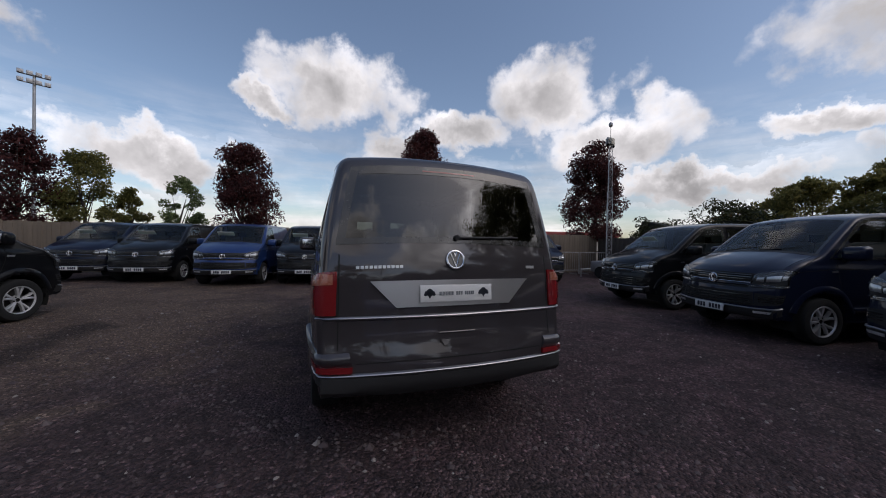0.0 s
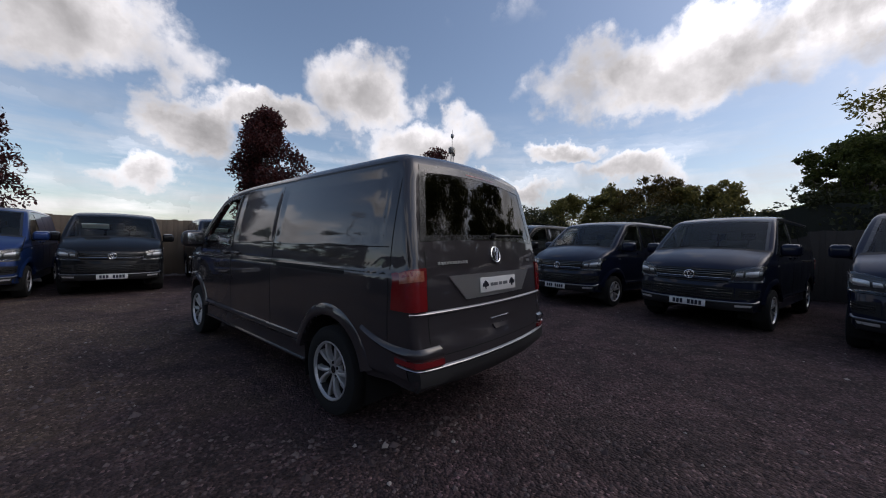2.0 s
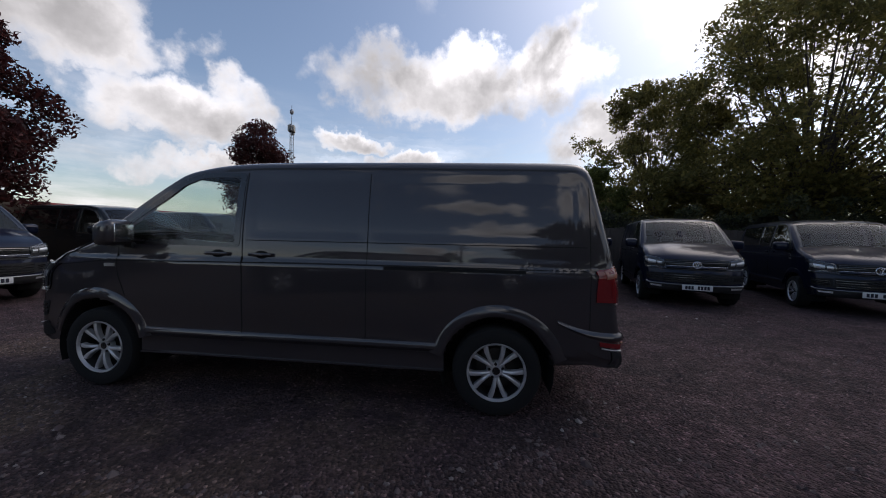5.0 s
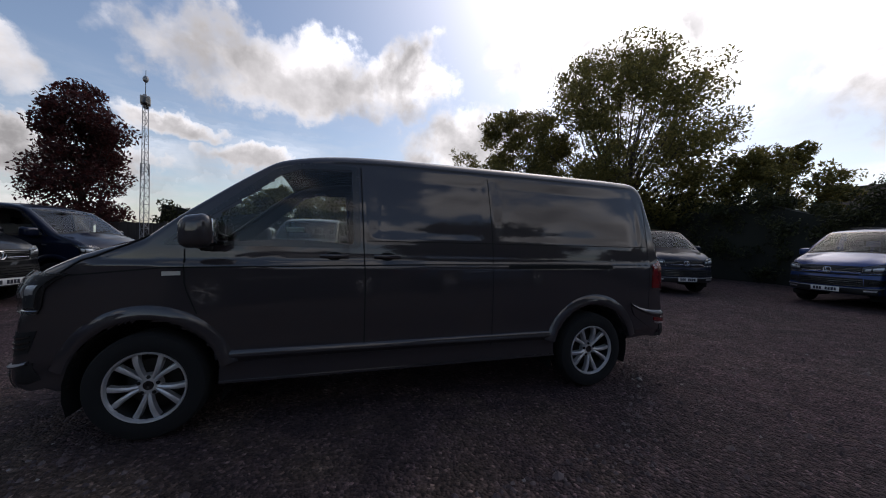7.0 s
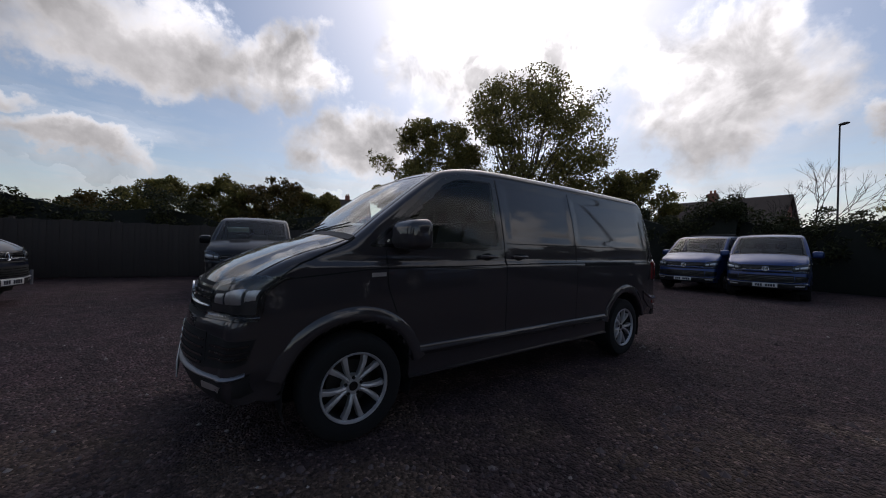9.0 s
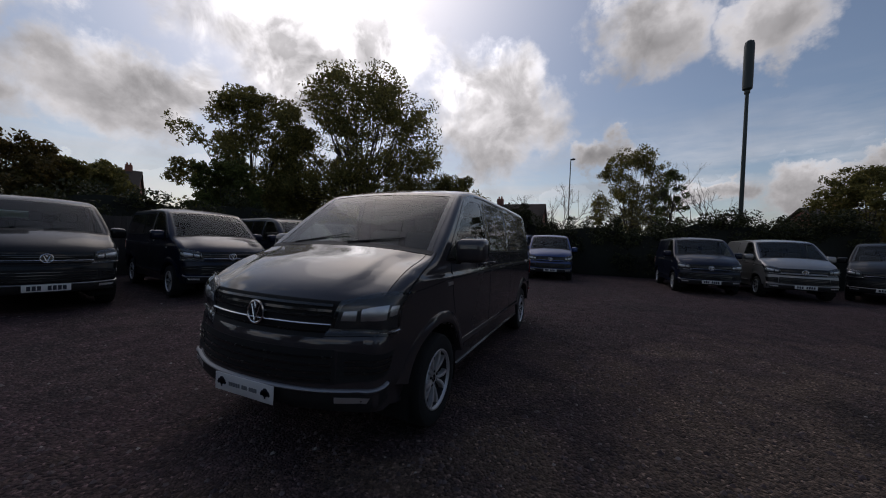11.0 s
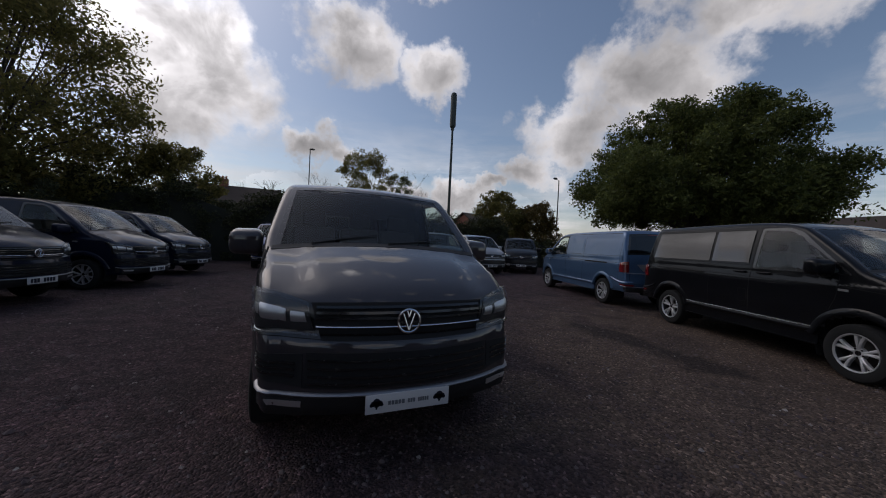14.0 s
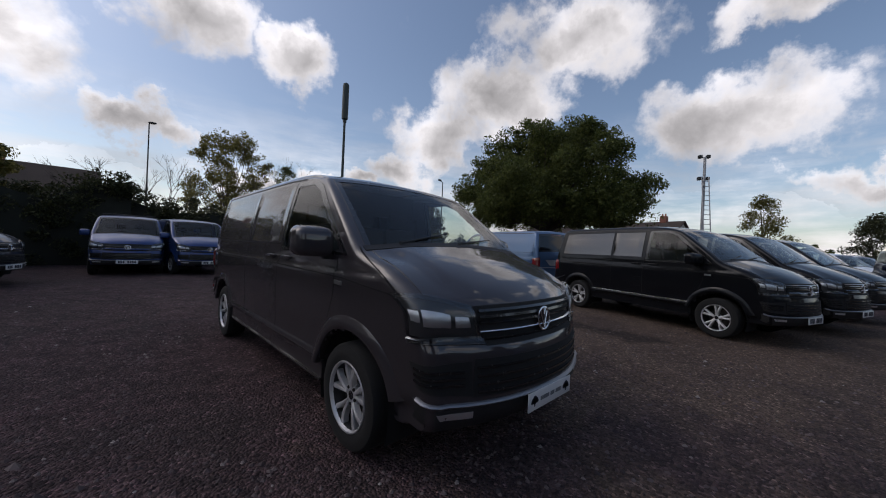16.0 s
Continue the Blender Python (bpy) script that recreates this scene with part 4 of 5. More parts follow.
    # cab
    for x in (-0.50, -0.02, 0.50):
        fit_part("seat", k, seat_mesh, SEAT, v, at=pose(x, 3.35 + lead, 0.42))
    # unseen panel with an opening, added to darken the cab behind the windscreen
    def bulkhead():
        bm = boxed(-0.86, 0.86, 2.90, 2.93, 0.34, 1.30)
        for x0, x1, z0, z1 in ((-0.80, -0.46, 1.30, 1.66), (0.46, 0.80, 1.30, 1.66), (-0.74, 0.74, 1.66, 1.93)):
            box(bm, x0, x1, 2.90, 2.93, z0, z1)
        return bm
    fit_part("bulkhead", k, bulkhead, DASH, v, at=pose(0, lead, 0))
    fit_part("dashboard", k, lambda: dash_mesh(), DASH, v, at=pose(0, lead, 0))
    fit_part("steering_wheel", k, wheel_steer, DASH, v, at=pose(0.42, 3.70 + lead, 1.12, -38))
    if rack:
        for y in (1.0, 2.4):
            fit_part("roof_bar", (short, y), lambda: rod(boxed(-0.02, 0.02, y - 0.02, y + 0.02, 1.94, 1.99), (-0.72, y, 2.02), (0.72, y, 2.02), 0.02, sides=8), TRIM, v)
    return v


PRIVACY_SOLID = plain("privacy_pane", (0.006, 0.006, 0.007), 0.04, coat=1.0, vary=0.02)


def parked(x, y, heading, short=True):
    """The pose of a van whose nose stands over (x, y) and faces the heading, degrees from +x."""
    ln = float(shrink(np.array(LONG), short))
    h = radians(heading)
    return pose(x - math.cos(h) * ln, y - math.sin(h) * ln, 0, 0, 0, heading - 90)


# ---- setting: ground, fences, hedges ----
def ground_material():
    mat, n = material("crushed_tarmac")
    vec = place_vec(n)
    big = n.noise(vec, 0.22, 5.0, 0.6)
    patch_n = n.noise(vec, 0.9, 5.0, 0.65, 0.6)
    grit = n.add("ShaderNodeTexVoronoi", {"Vector": vec, "Scale": 54.0})
    grit2 = n.add("ShaderNodeTexVoronoi", {"Vector": vec, "Scale": 24.0})
    fine_n = n.noise(vec, 160.0, 3.0, 0.7)
    base = n.ramp(big, [(0.30, (0.076, 0.047, 0.051)), (0.50, (0.101, 0.062, 0.066)), (0.66, (0.142, 0.093, 0.088))])
    blotch = n.noise(vec, 3.2, 6.0, 0.7, 0.4)
    base = n.mix(1.0, base, n.ramp(blotch, [(0.32, grey(0.52)), (0.50, grey(0.95)), (0.66, grey(1.35))]), "MULTIPLY")
    # the worn sandy stretch by the timber fence
    gap = n.add("ShaderNodeVectorMath", {0: vec, 1: (-6.5, 6.0, 0)}, operation="DISTANCE").outputs["Value"]
    sand = n.ramp(n.math("ADD", n.math("MULTIPLY", gap, 0.09), n.math("MULTIPLY", n.math("SUBTRACT", patch_n, 0.5), 1.1)), [(0.35, grey(0.8)), (0.62, grey(0))])
    base = n.mix(sand, base, (0.185, 0.132, 0.094, 1))
    base = n.mix(n.math("MULTIPLY", n.ramp(patch_n, [(0.45, grey(0)), (0.62, grey(1))]), 0.45), base, (0.040, 0.034, 0.033, 1))
    # a darker strip with ragged edges beside the parked vans
    xyz = n.add("ShaderNodeSeparateXYZ", {0: vec})
    across = n.math("ABSOLUTE", n.math("ADD", xyz.outputs[0], 4.25))
    along = n.math("MAXIMUM", n.math("SUBTRACT", n.math("ABSOLUTE", n.math("SUBTRACT", xyz.outputs[1], 3.6)), 1.2), 0.0)
    far = n.math("ADD", n.math("ADD", across, along), n.math("MULTIPLY", n.math("SUBTRACT", patch_n, 0.5), 1.6))
    dark_strip = n.ramp(far, [(0.12, grey(0.8)), (0.42, grey(0))])
    base = n.mix(dark_strip, base, (0.030, 0.022, 0.020, 1))
    chips = n.ramp(grit.outputs["Color"], [(0.0, grey(0.22)), (0.45, grey(0.75)), (0.8, grey(1.4)), (1.0, grey(4.2))])
    base = n.mix(0.85, base, chips, "MULTIPLY")
    base = n.mix(n.math("MULTIPLY", fine_n, 0.42), base, (0.028, 0.022, 0.022, 1))
    h = n.math("ADD", n.math("MULTIPLY", grit.outputs["Distance"], -1.0), n.math("MULTIPLY", grit2.outputs["Distance"], -0.8))
    h = n.math("ADD", h, n.math("MULTIPLY", patch_n, 1.5))
    surface(n, {"Base Color": base, "Roughness": 0.92, "Specular IOR Level": 0.25}, n.math("ADD", h, n.math("MULTIPLY", blotch, 1.6)), 1.0, 0.03)
    return mat


GROUND = ground_material()


def build_ground():
    """One sheet to the horizon, gently uneven near the vans."""
    xs = np.unique(np.r_[np.linspace(-24, 24, 97), -900, -300, -120, -60, -36, 36, 60, 120, 300, 900])
    rows = []
    for x in xs:
        row = []
        for y in xs:
            z = 0.0
            if abs(x) < 24 and abs(y) < 24:
                z = 0.012 * noise.noise(Vector((x * 0.7, y * 0.7, 3))) + 0.012 * noise.noise(Vector((x * 2.1, y * 2.1, 7)))
            row.append((float(x), float(y), z - 0.004))
        rows.append(row)
    g = part("ground", grid(rows), GROUND)
    tagged(g, "dark crushed tarmac yard with loose grit and worn patches", "ground", kind="structure")


build_ground()


def build_stones():
    """Loose chips on the yard."""
    rng = np.random.default_rng(5)
    verts, faces = [], []
    for _ in range(11000):
        a, r = rng.uniform(0, 2 * math.pi), 2.2 + 7.5 * rng.uniform() ** 1.3
        x, y = math.cos(a) * r * 0.85, 2.6 + math.sin(a) * r * 1.05
        s = rng.uniform(0.007, 0.021) * (1.8 if rng.uniform() < 0.05 else 1)
        z = 0.012 * noise.noise(Vector((x * 0.7, y * 0.7, 3))) + 0.012 * noise.noise(Vector((x * 2.1, y * 2.1, 7)))
        b = len(verts)
        t = rng.uniform(0, 6.28)
        for k in range(5):
            q = s * rng.uniform(0.7, 1.2)
            verts.append((x + q * math.cos(t + k * 1.257), y + q * math.sin(t + k * 1.257), z - 0.004))
        verts.append((x + rng.uniform(-0.3, 0.3) * s, y + rng.uniform(-0.3, 0.3) * s, z + s * rng.uniform(0.35, 0.8)))
        faces += [(b + k, b + (k + 1) % 5, b + 5) for k in range(5)]
    me = bpy.data.meshes.new("loose_stones")
    me.from_pydata(verts, [], faces)
    mat, n = material("stone_chips")
    rnd = n.add("ShaderNodeNewGeometry").outputs["Random Per Island"]
    surface(n, {"Base Color": n.ramp(rnd, [(0.0, (0.045, 0.032, 0.034)), (0.55, (0.10, 0.074, 0.074)), (0.95, (0.15, 0.118, 0.112)), (1.0, (0.36, 0.33, 0.30))]), "Roughness": 0.9})
    me.materials.append(mat)
    tagged(new("loose_stones", me), "loose grey stone chips scattered over the yard", "gravel", kind="stuff")


build_stones()


def wood_material(name, tone, dark):
    mat, n = material(name)
    vec = place_vec(n)
    rnd = n.add("ShaderNodeObjectInfo").outputs["Random"]
    grain = n.noise(n.add("ShaderNodeMapping", {"Vector": vec, "Scale": (14, 14, 1.2)}), 6.0, 5.0, 0.6)
    stain = n.noise(vec, 1.3, 4.0)
    base = n.mix(n.math("MULTIPLY", grain, 0.8), (*tone, 1), (*dark, 1))
    base = n.mix(n.math("MULTIPLY", stain, 0.5), base, (*[c * 0.5 for c in tone], 1))
    base = n.mix(n.math("MULTIPLY", rnd, 0.35), base, (*dark, 1))
    surface(n, {"Base Color": base, "Roughness": 0.88}, grain, 0.4, 0.006)
    return mat


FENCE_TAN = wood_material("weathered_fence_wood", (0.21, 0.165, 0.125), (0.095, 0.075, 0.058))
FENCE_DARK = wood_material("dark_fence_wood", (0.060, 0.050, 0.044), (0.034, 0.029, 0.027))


def fence(a, b, height, mat, label, board=0.15, gap=0.012, posts=2.4):
    """A close-boarded fence from a to b: posts, rails and each board."""
    a, b = Vector((*a, 0)), Vector((*b, 0))
    run = (b - a).length
    f = thing("fence", label, "fence", at=Matrix.Translation(a) @ pose(0, 0, 0, 0, 0, math.degrees(math.atan2(b.y - a.y, b.x - a.x))), kind="structure")
    me = to_mesh(boxed(0, board + gap, -0.011, 0.011, 0.05, height, 0.004), "board")
    me.materials.append(mat)
    post = to_mesh(boxed(-0.05, 0.05, 0.02, 0.12, 0, height + 0.06, 0.006), "post")
    post.materials.append(mat)
    rng = random.Random(9)
    for k in range(int(run / board)):
        o = new("board", me)
        o.parent = f
        o.matrix_basis = pose(k * board, (k % 2) * 0.016 + rng.uniform(-0.002, 0.002), rng.uniform(-0.02, 0.02), 0, rng.uniform(-0.3, 0.3), 0)
    for k in range(int(run / posts) + 1):
        o = new("post", post)
        o.parent = f
        o.matrix_basis = pose(k * posts, 0, 0)
    for z in (0.35, height * 0.55, height - 0.25):
        part("rail", boxed(0, run, 0.012, 0.055, z - 0.04, z + 0.04, 0.004), mat, f)
    return f


fence((-17, 16.4), (13.2, 12.3), 2.0, FENCE_TAN, "weathered brown close-boarded timber fence behind the parked vans")
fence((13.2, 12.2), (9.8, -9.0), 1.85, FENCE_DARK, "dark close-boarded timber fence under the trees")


# ---- trees and hedges ----
def leaf_material(name, lo, mid, hi, through=0.25):
    mat, n = material(name)
    rnd = n.add("ShaderNodeNewGeometry").outputs["Random Per Island"]
    col = n.ramp(rnd, [(0.0, lo), (0.55, mid), (1.0, hi)])
    shader = n.add("ShaderNodeBsdfPrincipled", {"Base Color": col, "Roughness": 0.6, "Specular IOR Level": 0.25})
    back = n.add("ShaderNodeBsdfTranslucent", {"Color": n.mix(0.5, col, (*hi, 1))})
    n.add("ShaderNodeOutputMaterial", {"Surface": n.add("ShaderNodeMixShader", {0: through, 1: shader, 2: back})})
    return mat


LEAF_GREEN = leaf_material("green_leaves", (0.050, 0.058, 0.020), (0.120, 0.122, 0.038), (0.25, 0.21, 0.066), 0.58)
LEAF_OAK = leaf_material("oak_leaves", (0.032, 0.046, 0.014), (0.078, 0.098, 0.026), (0.14, 0.155, 0.042), 0.42)
LEAF_RED = leaf_material("dark_red_leaves", (0.022, 0.009, 0.011), (0.048, 0.016, 0.017), (0.11, 0.032, 0.028), 0.35)
LEAF_LIGHT = leaf_material("light_green_leaves", (0.07, 0.10, 0.04), (0.12, 0.16, 0.06), (0.20, 0.23, 0.10), 0.35)
LEAF_AUTUMN = leaf_material("turning_leaves", (0.045, 0.040, 0.014), (0.085, 0.070, 0.020), (0.17, 0.11, 0.03), 0.30)
LEAF_DARK = leaf_material("hedge_leaves", (0.016, 0.020, 0.010), (0.034, 0.040, 0.017), (0.065, 0.068, 0.026), 0.25)
BARK = plain("bark", (0.055, 0.045, 0.038), 0.9, vary=0.5, scale=14, bump=0.7)


def leaf_mesh(name, centres, radii, per, size, rng, mat, flat=0.8):
    """Leaves in clumps: small folded blades about each clump's middle, joined in one mesh."""
    c = np.repeat(np.array(centres), per, 0)
    r = np.repeat(np.array(radii), per)
    m = len(c)
    d = rng.normal(size=(m, 3))
    d /= np.linalg.norm(d, axis=1, keepdims=True)
    rad = r * rng.uniform(0.15, 1.0, m) ** 0.5
    p = c + d * rad[:, None] * np.array([1, 1, flat])
    u = rng.normal(size=(m, 3))
    u /= np.linalg.norm(u, axis=1, keepdims=True)
    v = np.cross(u, rng.normal(size=(m, 3)))
    v /= np.linalg.norm(v, axis=1, keepdims=True)
    s = size * rng.uniform(0.6, 1.35, m)[:, None]
    verts = np.stack([p - u * s, p + v * s * 0.42, p + u * s, p - v * s * 0.42], 1).reshape(-1, 3)
    faces = np.arange(m * 4).reshape(-1, 4)
    me = bpy.data.meshes.new(name)
    me.from_pydata(verts.tolist(), [], faces.tolist())
    me.materials.append(mat)
    return me


def spreading_tree(x, y, height, wide, mat, label, low=0.2, seed=1, lobes=16, lobe=0.30, clumps=16, per=110, leaf=0.085, trunk=0.25, flat=0.8, dome=0.5, group=""):
    """A forked trunk that carries separate billows of foliage, with sky between them."""
    rng = np.random.default_rng(seed)
    t = thing("tree", label, "tree", group, at=pose(x, y, 0))
    bm = bmesh.new()
    z0 = height * low
    fork = np.array([rng.normal() * 0.15, rng.normal() * 0.15, max(z0 * 0.9, height * 0.16)])
    rod(bm, (0, 0, -0.05), fork * 0.55, trunk, trunk * 0.8, 9), rod(bm, fork * 0.55, fork, trunk * 0.8, trunk * 0.66, 9)
    ends, radii = [], []
    cz, hz = z0 + (height - z0) * (1 - dome), 1.0
    for k in range(lobes):
        ang = 2.39996 * k + rng.uniform(-0.35, 0.35)
        up = -1 + 2 * (k + 0.5) / lobes + rng.uniform(-0.12, 0.12)
        up = min(max(up, -0.9), 0.96)
        out = (math.sqrt(1 - up * up) ** 0.8 if up > 0 else 1 - 0.25 * up * up) * rng.uniform(0.0, 1.0) ** 0.4
        rl = wide * lobe * rng.uniform(0.75, 1.2)
        half = (height - cz) if up > 0 else (cz - z0)
        c = np.array([math.cos(ang) * out * (wide - rl * 0.75), math.sin(ang) * out * (wide - rl * 0.75), cz + up * max(half - rl * flat * 0.8, 0.1)])
        # a limb, bent upwards, and its twigs
        m1 = fork + (c - fork) * 0.35 + np.array([0, 0, 0.10 * height * rng.uniform(0.2, 0.9)])
        m2 = fork + (c - fork) * 0.7 + rng.normal(size=3) * 0.12
        r1 = trunk * 0.34 * rng.uniform(0.6, 1)
        rod(bm, fork, m1, r1, r1 * 0.72, 6), rod(bm, m1, m2, r1 * 0.72, r1 * 0.42, 6), rod(bm, m2, c, r1 * 0.42, r1 * 0.2, 5)
        for j in range(clumps):
            d = rng.normal(size=3)
            d /= np.linalg.norm(d)
            e = c + d * rl * rng.uniform(0.1, 1.0) ** 0.6 * rng.uniform(0.8, 1.25) * np.array([1, 1, flat])
            e[2] = max(e[2], z0 * 0.8)
            ends.append(e)
            radii.append(rl * rng.uniform(0.28, 0.55))
            if j % 3 == 0:
                mid = (m2 * 0.4 + c * 0.6) * 0.5 + e * 0.5 + rng.normal(size=3) * 0.05
                rod(bm, m2 * 0.4 + c * 0.6, mid, r1 * 0.18, r1 * 0.12, 4), rod(bm, mid, e, r1 * 0.12, r1 * 0.04, 4)
    part("trunk", bm, BARK, t)
    part("crown", leaf_mesh("crown", ends, radii, per, leaf, rng, mat), mat, t)
    return t


def tree(x, y, height, spread, mat, label, low=0.3, seed=1, clumps=70, per=110, leaf=0.10, trunk=0.14, clump=0.22, taper=0.0, name="tree", bend=0.5, group=""):
    """A tapered trunk with forked limbs and a ragged crown of leaf clumps on its twigs."""
    rng = np.random.default_rng(seed)
    t = thing(name, label, "tree", group, at=pose(x, y, 0, 0, 0, float(rng.uniform(0, 360))))
    bm = bmesh.new()
    z0 = height * low
    ends, radii = [], []
    top = np.array([rng.normal() * 0.2, rng.normal() * 0.2, height * 0.78])
    stem = [np.array([0, 0, -0.05]), np.array([rng.normal() * 0.06, rng.normal() * 0.06, z0 * 0.7]), np.array([rng.normal() * 0.12, rng.normal() * 0.12, height * 0.5]), top]
    for i in range(3):
        rod(bm, stem[i], stem[i + 1], trunk * (1 - 0.3 * i), trunk * (1 - 0.3 * (i + 1)), 9)
    for k in range(clumps):
        h = rng.uniform(0, 1) ** 0.9
        z = z0 + (height - z0) * h
        # crown outline: widest at a third, narrower at both ends, uneven
        shape = math.sin(math.pi * min(1, 0.16 + 0.84 * h) ** (0.75 + taper)) ** 0.6
        ang = rng.uniform(0, 2 * math.pi)
        lump = 0.84 + 0.55 * noise.noise(Vector((math.cos(ang) * 1.4 + seed, math.sin(ang) * 1.4, h * 2.6))) + 0.10 * rng.normal()
        r = spread * shape * lump * rng.uniform(0.25, 1) ** 0.5
        e = np.array([r * math.cos(ang), r * math.sin(ang), z])
        ends.append(e)
        radii.append(clump * spread * rng.uniform(0.7, 1.25))
        if k % 3 == 0:
            f = np.clip((z * bend) / height, 0.15, 0.8)
            a = np.array([np.interp(f * height, [s[2] for s in stem], [s[i] for s in stem]) for i in range(3)])
            m = a * 0.45 + e * 0.55 + np.array([0, 0, -0.06 * height * rng.uniform(0, 1)])
            rod(bm, a, m, trunk * 0.22, trunk * 0.12, 5), rod(bm, m, e, trunk * 0.12, trunk * 0.03, 5)
    part("trunk", bm, BARK, t)
    part("crown", leaf_mesh("crown", ends, radii, per, leaf, rng, mat), mat, t)
    return t


def hedge(x0, y0, x1, y1, height, deep, mat, label, seed, leaf=0.09, n=260, per=90, name="hedge"):
    """A long ragged mass of leaf clumps round a dark sheet for inner shade."""
    rng = np.random.default_rng(seed)
    h = thing(name, label, "hedge", kind="stuff")
    d = np.array([x1 - x0, y1 - y0], float)
    ln = np.linalg.norm(d)
    d /= ln
    nrm = np.array([-d[1], d[0]])
    ends, radii = [], []
    for _ in range(n):
        u, w_ = rng.uniform(0, ln), rng.uniform(-1, 1)
        top = height * (0.86 + 0.16 * math.sin(u * 0.9 + seed) * math.sin(u * 0.37 + 2) + 0.07 * rng.normal())
        z = top * rng.uniform(0.02, 1) ** 0.7
        p = np.array([x0, y0]) + d * u + nrm * w_ * deep / 2
        ends.append((p[0], p[1], z))
        radii.append(rng.uniform(0.28, 0.55))
    part("leaves", leaf_mesh("leaves", ends, radii, per, leaf, rng, mat), mat, h)
    # smooth inner sheet, coloured as the shade between the leaves
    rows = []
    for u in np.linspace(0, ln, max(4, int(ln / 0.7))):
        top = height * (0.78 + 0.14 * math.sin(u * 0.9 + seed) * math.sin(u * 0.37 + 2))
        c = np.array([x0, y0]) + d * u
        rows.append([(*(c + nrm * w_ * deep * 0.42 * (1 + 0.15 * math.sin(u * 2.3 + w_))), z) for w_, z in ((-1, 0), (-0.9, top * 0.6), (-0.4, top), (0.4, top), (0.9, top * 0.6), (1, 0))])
    part("core", grid(rows), CORE_SHADE, h)
    return h


CORE_SHADE = plain("hedge_shade", (0.010, 0.012, 0.008), 0.95, vary=0.4, scale=5, bump=0.5)

RED = "maple with a dense narrow crown of dark red leaves"
tree(4.05, 14.3, 6.75, 1.45, LEAF_RED, RED, low=0.22, seed=5, clumps=130, per=240, leaf=0.075, taper=0.35, clump=0.38)
tree(13.5, 12.9, 7.25, 1.6, LEAF_RED, RED, low=0.22, seed=8, clumps=90, per=260, leaf=0.075, taper=0.3, clump=0.38)
tree(-4.3, 16.9, 6.0, 1.45, LEAF_RED, RED, low=0.2, seed=11, clumps=85, per=220, leaf=0.075, taper=0.3, clump=0.38)
tree(-12.7, 17.4, 5.7, 1.4, LEAF_RED, RED, low=0.2, seed=14, clumps=60, per=180, leaf=0.08, taper=0.3, clump=0.38)
tree(-10.7, 17.9, 5.3, 1.5, LEAF_GREEN, "small green tree behind the fence", low=0.2, seed=21, clumps=60, per=170, leaf=0.075, clump=0.26)
tree(-9.4, 18.5, 3.7, 0.9, LEAF_GREEN, "small green tree behind the fence", low=0.2, seed=22, clumps=40, per=120, leaf=0.075, clump=0.26)
tree(-7.6, 19.2, 4.5, 1.2, LEAF_LIGHT, "slender tree with pale green leaves behind the fence", low=0.3, seed=24, clumps=50, per=110, leaf=0.08)
spreading_tree(13.9, -13.8, 13.8, 7.0, LEAF_GREEN, "tall spreading tree with thinning green leaves", low=0.10, seed=31, lobes=108, lobe=0.20, clumps=15, per=44, leaf=0.112, trunk=0.26, dome=0.62)
spreading_tree(19.6, -9.8, 11.6, 5.0, LEAF_GREEN, "broad tree with thinning green leaves", low=0.08, seed=35, lobes=78, lobe=0.22, clumps=14, per=44, leaf=0.11, trunk=0.2, dome=0.6)
spreading_tree(8.0, -17.6, 6.9, 3.0, LEAF_GREEN, "broad tree with thinning green leaves", low=0.08, seed=36, lobes=48, lobe=0.25, clumps=14, per=56, leaf=0.09, trunk=0.16, dome=0.6)
spreading_tree(14.7, -4.3, 5.2, 2.0, LEAF_OAK, "dark green bushy tree beyond the fence", low=0.08, seed=37, lobes=36, lobe=0.27, clumps=12, per=70, leaf=0.075, trunk=0.12)
for i, (tx, ty, th, ts, tm) in enumerate(((19.8, 6.8, 4.6, 1.7, LEAF_GREEN), (19.8, 4.0, 4.9, 1.7, LEAF_GREEN), (18.0, 1.7, 4.9, 1.8, LEAF_AUTUMN), (17.6, -0.4, 4.5, 1.6, LEAF_GREEN), (20.2, 9.4, 3.5, 1.5, LEAF_AUTUMN))):
    spreading_tree(tx, ty, th, ts * 1.45, tm, "bushy tree in the row beyond the dark fence", low=0.08, seed=40 + i, lobes=32, lobe=0.28, clumps=12, per=70, leaf=0.08, trunk=0.12, group="trees beyond the fence")
spreading_tree(-5.2, -29.0, 11.0, 4.1, LEAF_GREEN, "open-crowned green tree behind the hedge", low=0.2, seed=51, lobes=44, lobe=0.24, clumps=13, per=50, leaf=0.09, trunk=0.16, dome=0.55)
tree(-6.5, -18.6, 6.6, 0.9, LEAF_OAK, "narrow dark evergreen tree behind the hedge", low=0.1, seed=53, clumps=60, per=170, leaf=0.06, taper=0.7, clump=0.30)
spreading_tree(-27.7, -10.2, 13.4, 9.2, LEAF_OAK, "wide round oak with dense dark green leaves", low=0.27, seed=61, lobes=110, lobe=0.19, clumps=20, per=90, leaf=0.13, trunk=0.5, dome=0.72)
spreading_tree(-15.2, -18.2, 6.3, 2.7, LEAF_GREEN, "green tree beyond the parked vans", low=0.12, seed=64, lobes=40, lobe=0.26, clumps=13, per=60, leaf=0.085, trunk=0.14)
spreading_tree(-17.8, -17.0, 5.5, 2.5, LEAF_AUTUMN, "tree with turning leaves beyond the parked vans", low=0.12, seed=66, lobes=36, lobe=0.27, clumps=13, per=60, leaf=0.085, trunk=0.14)
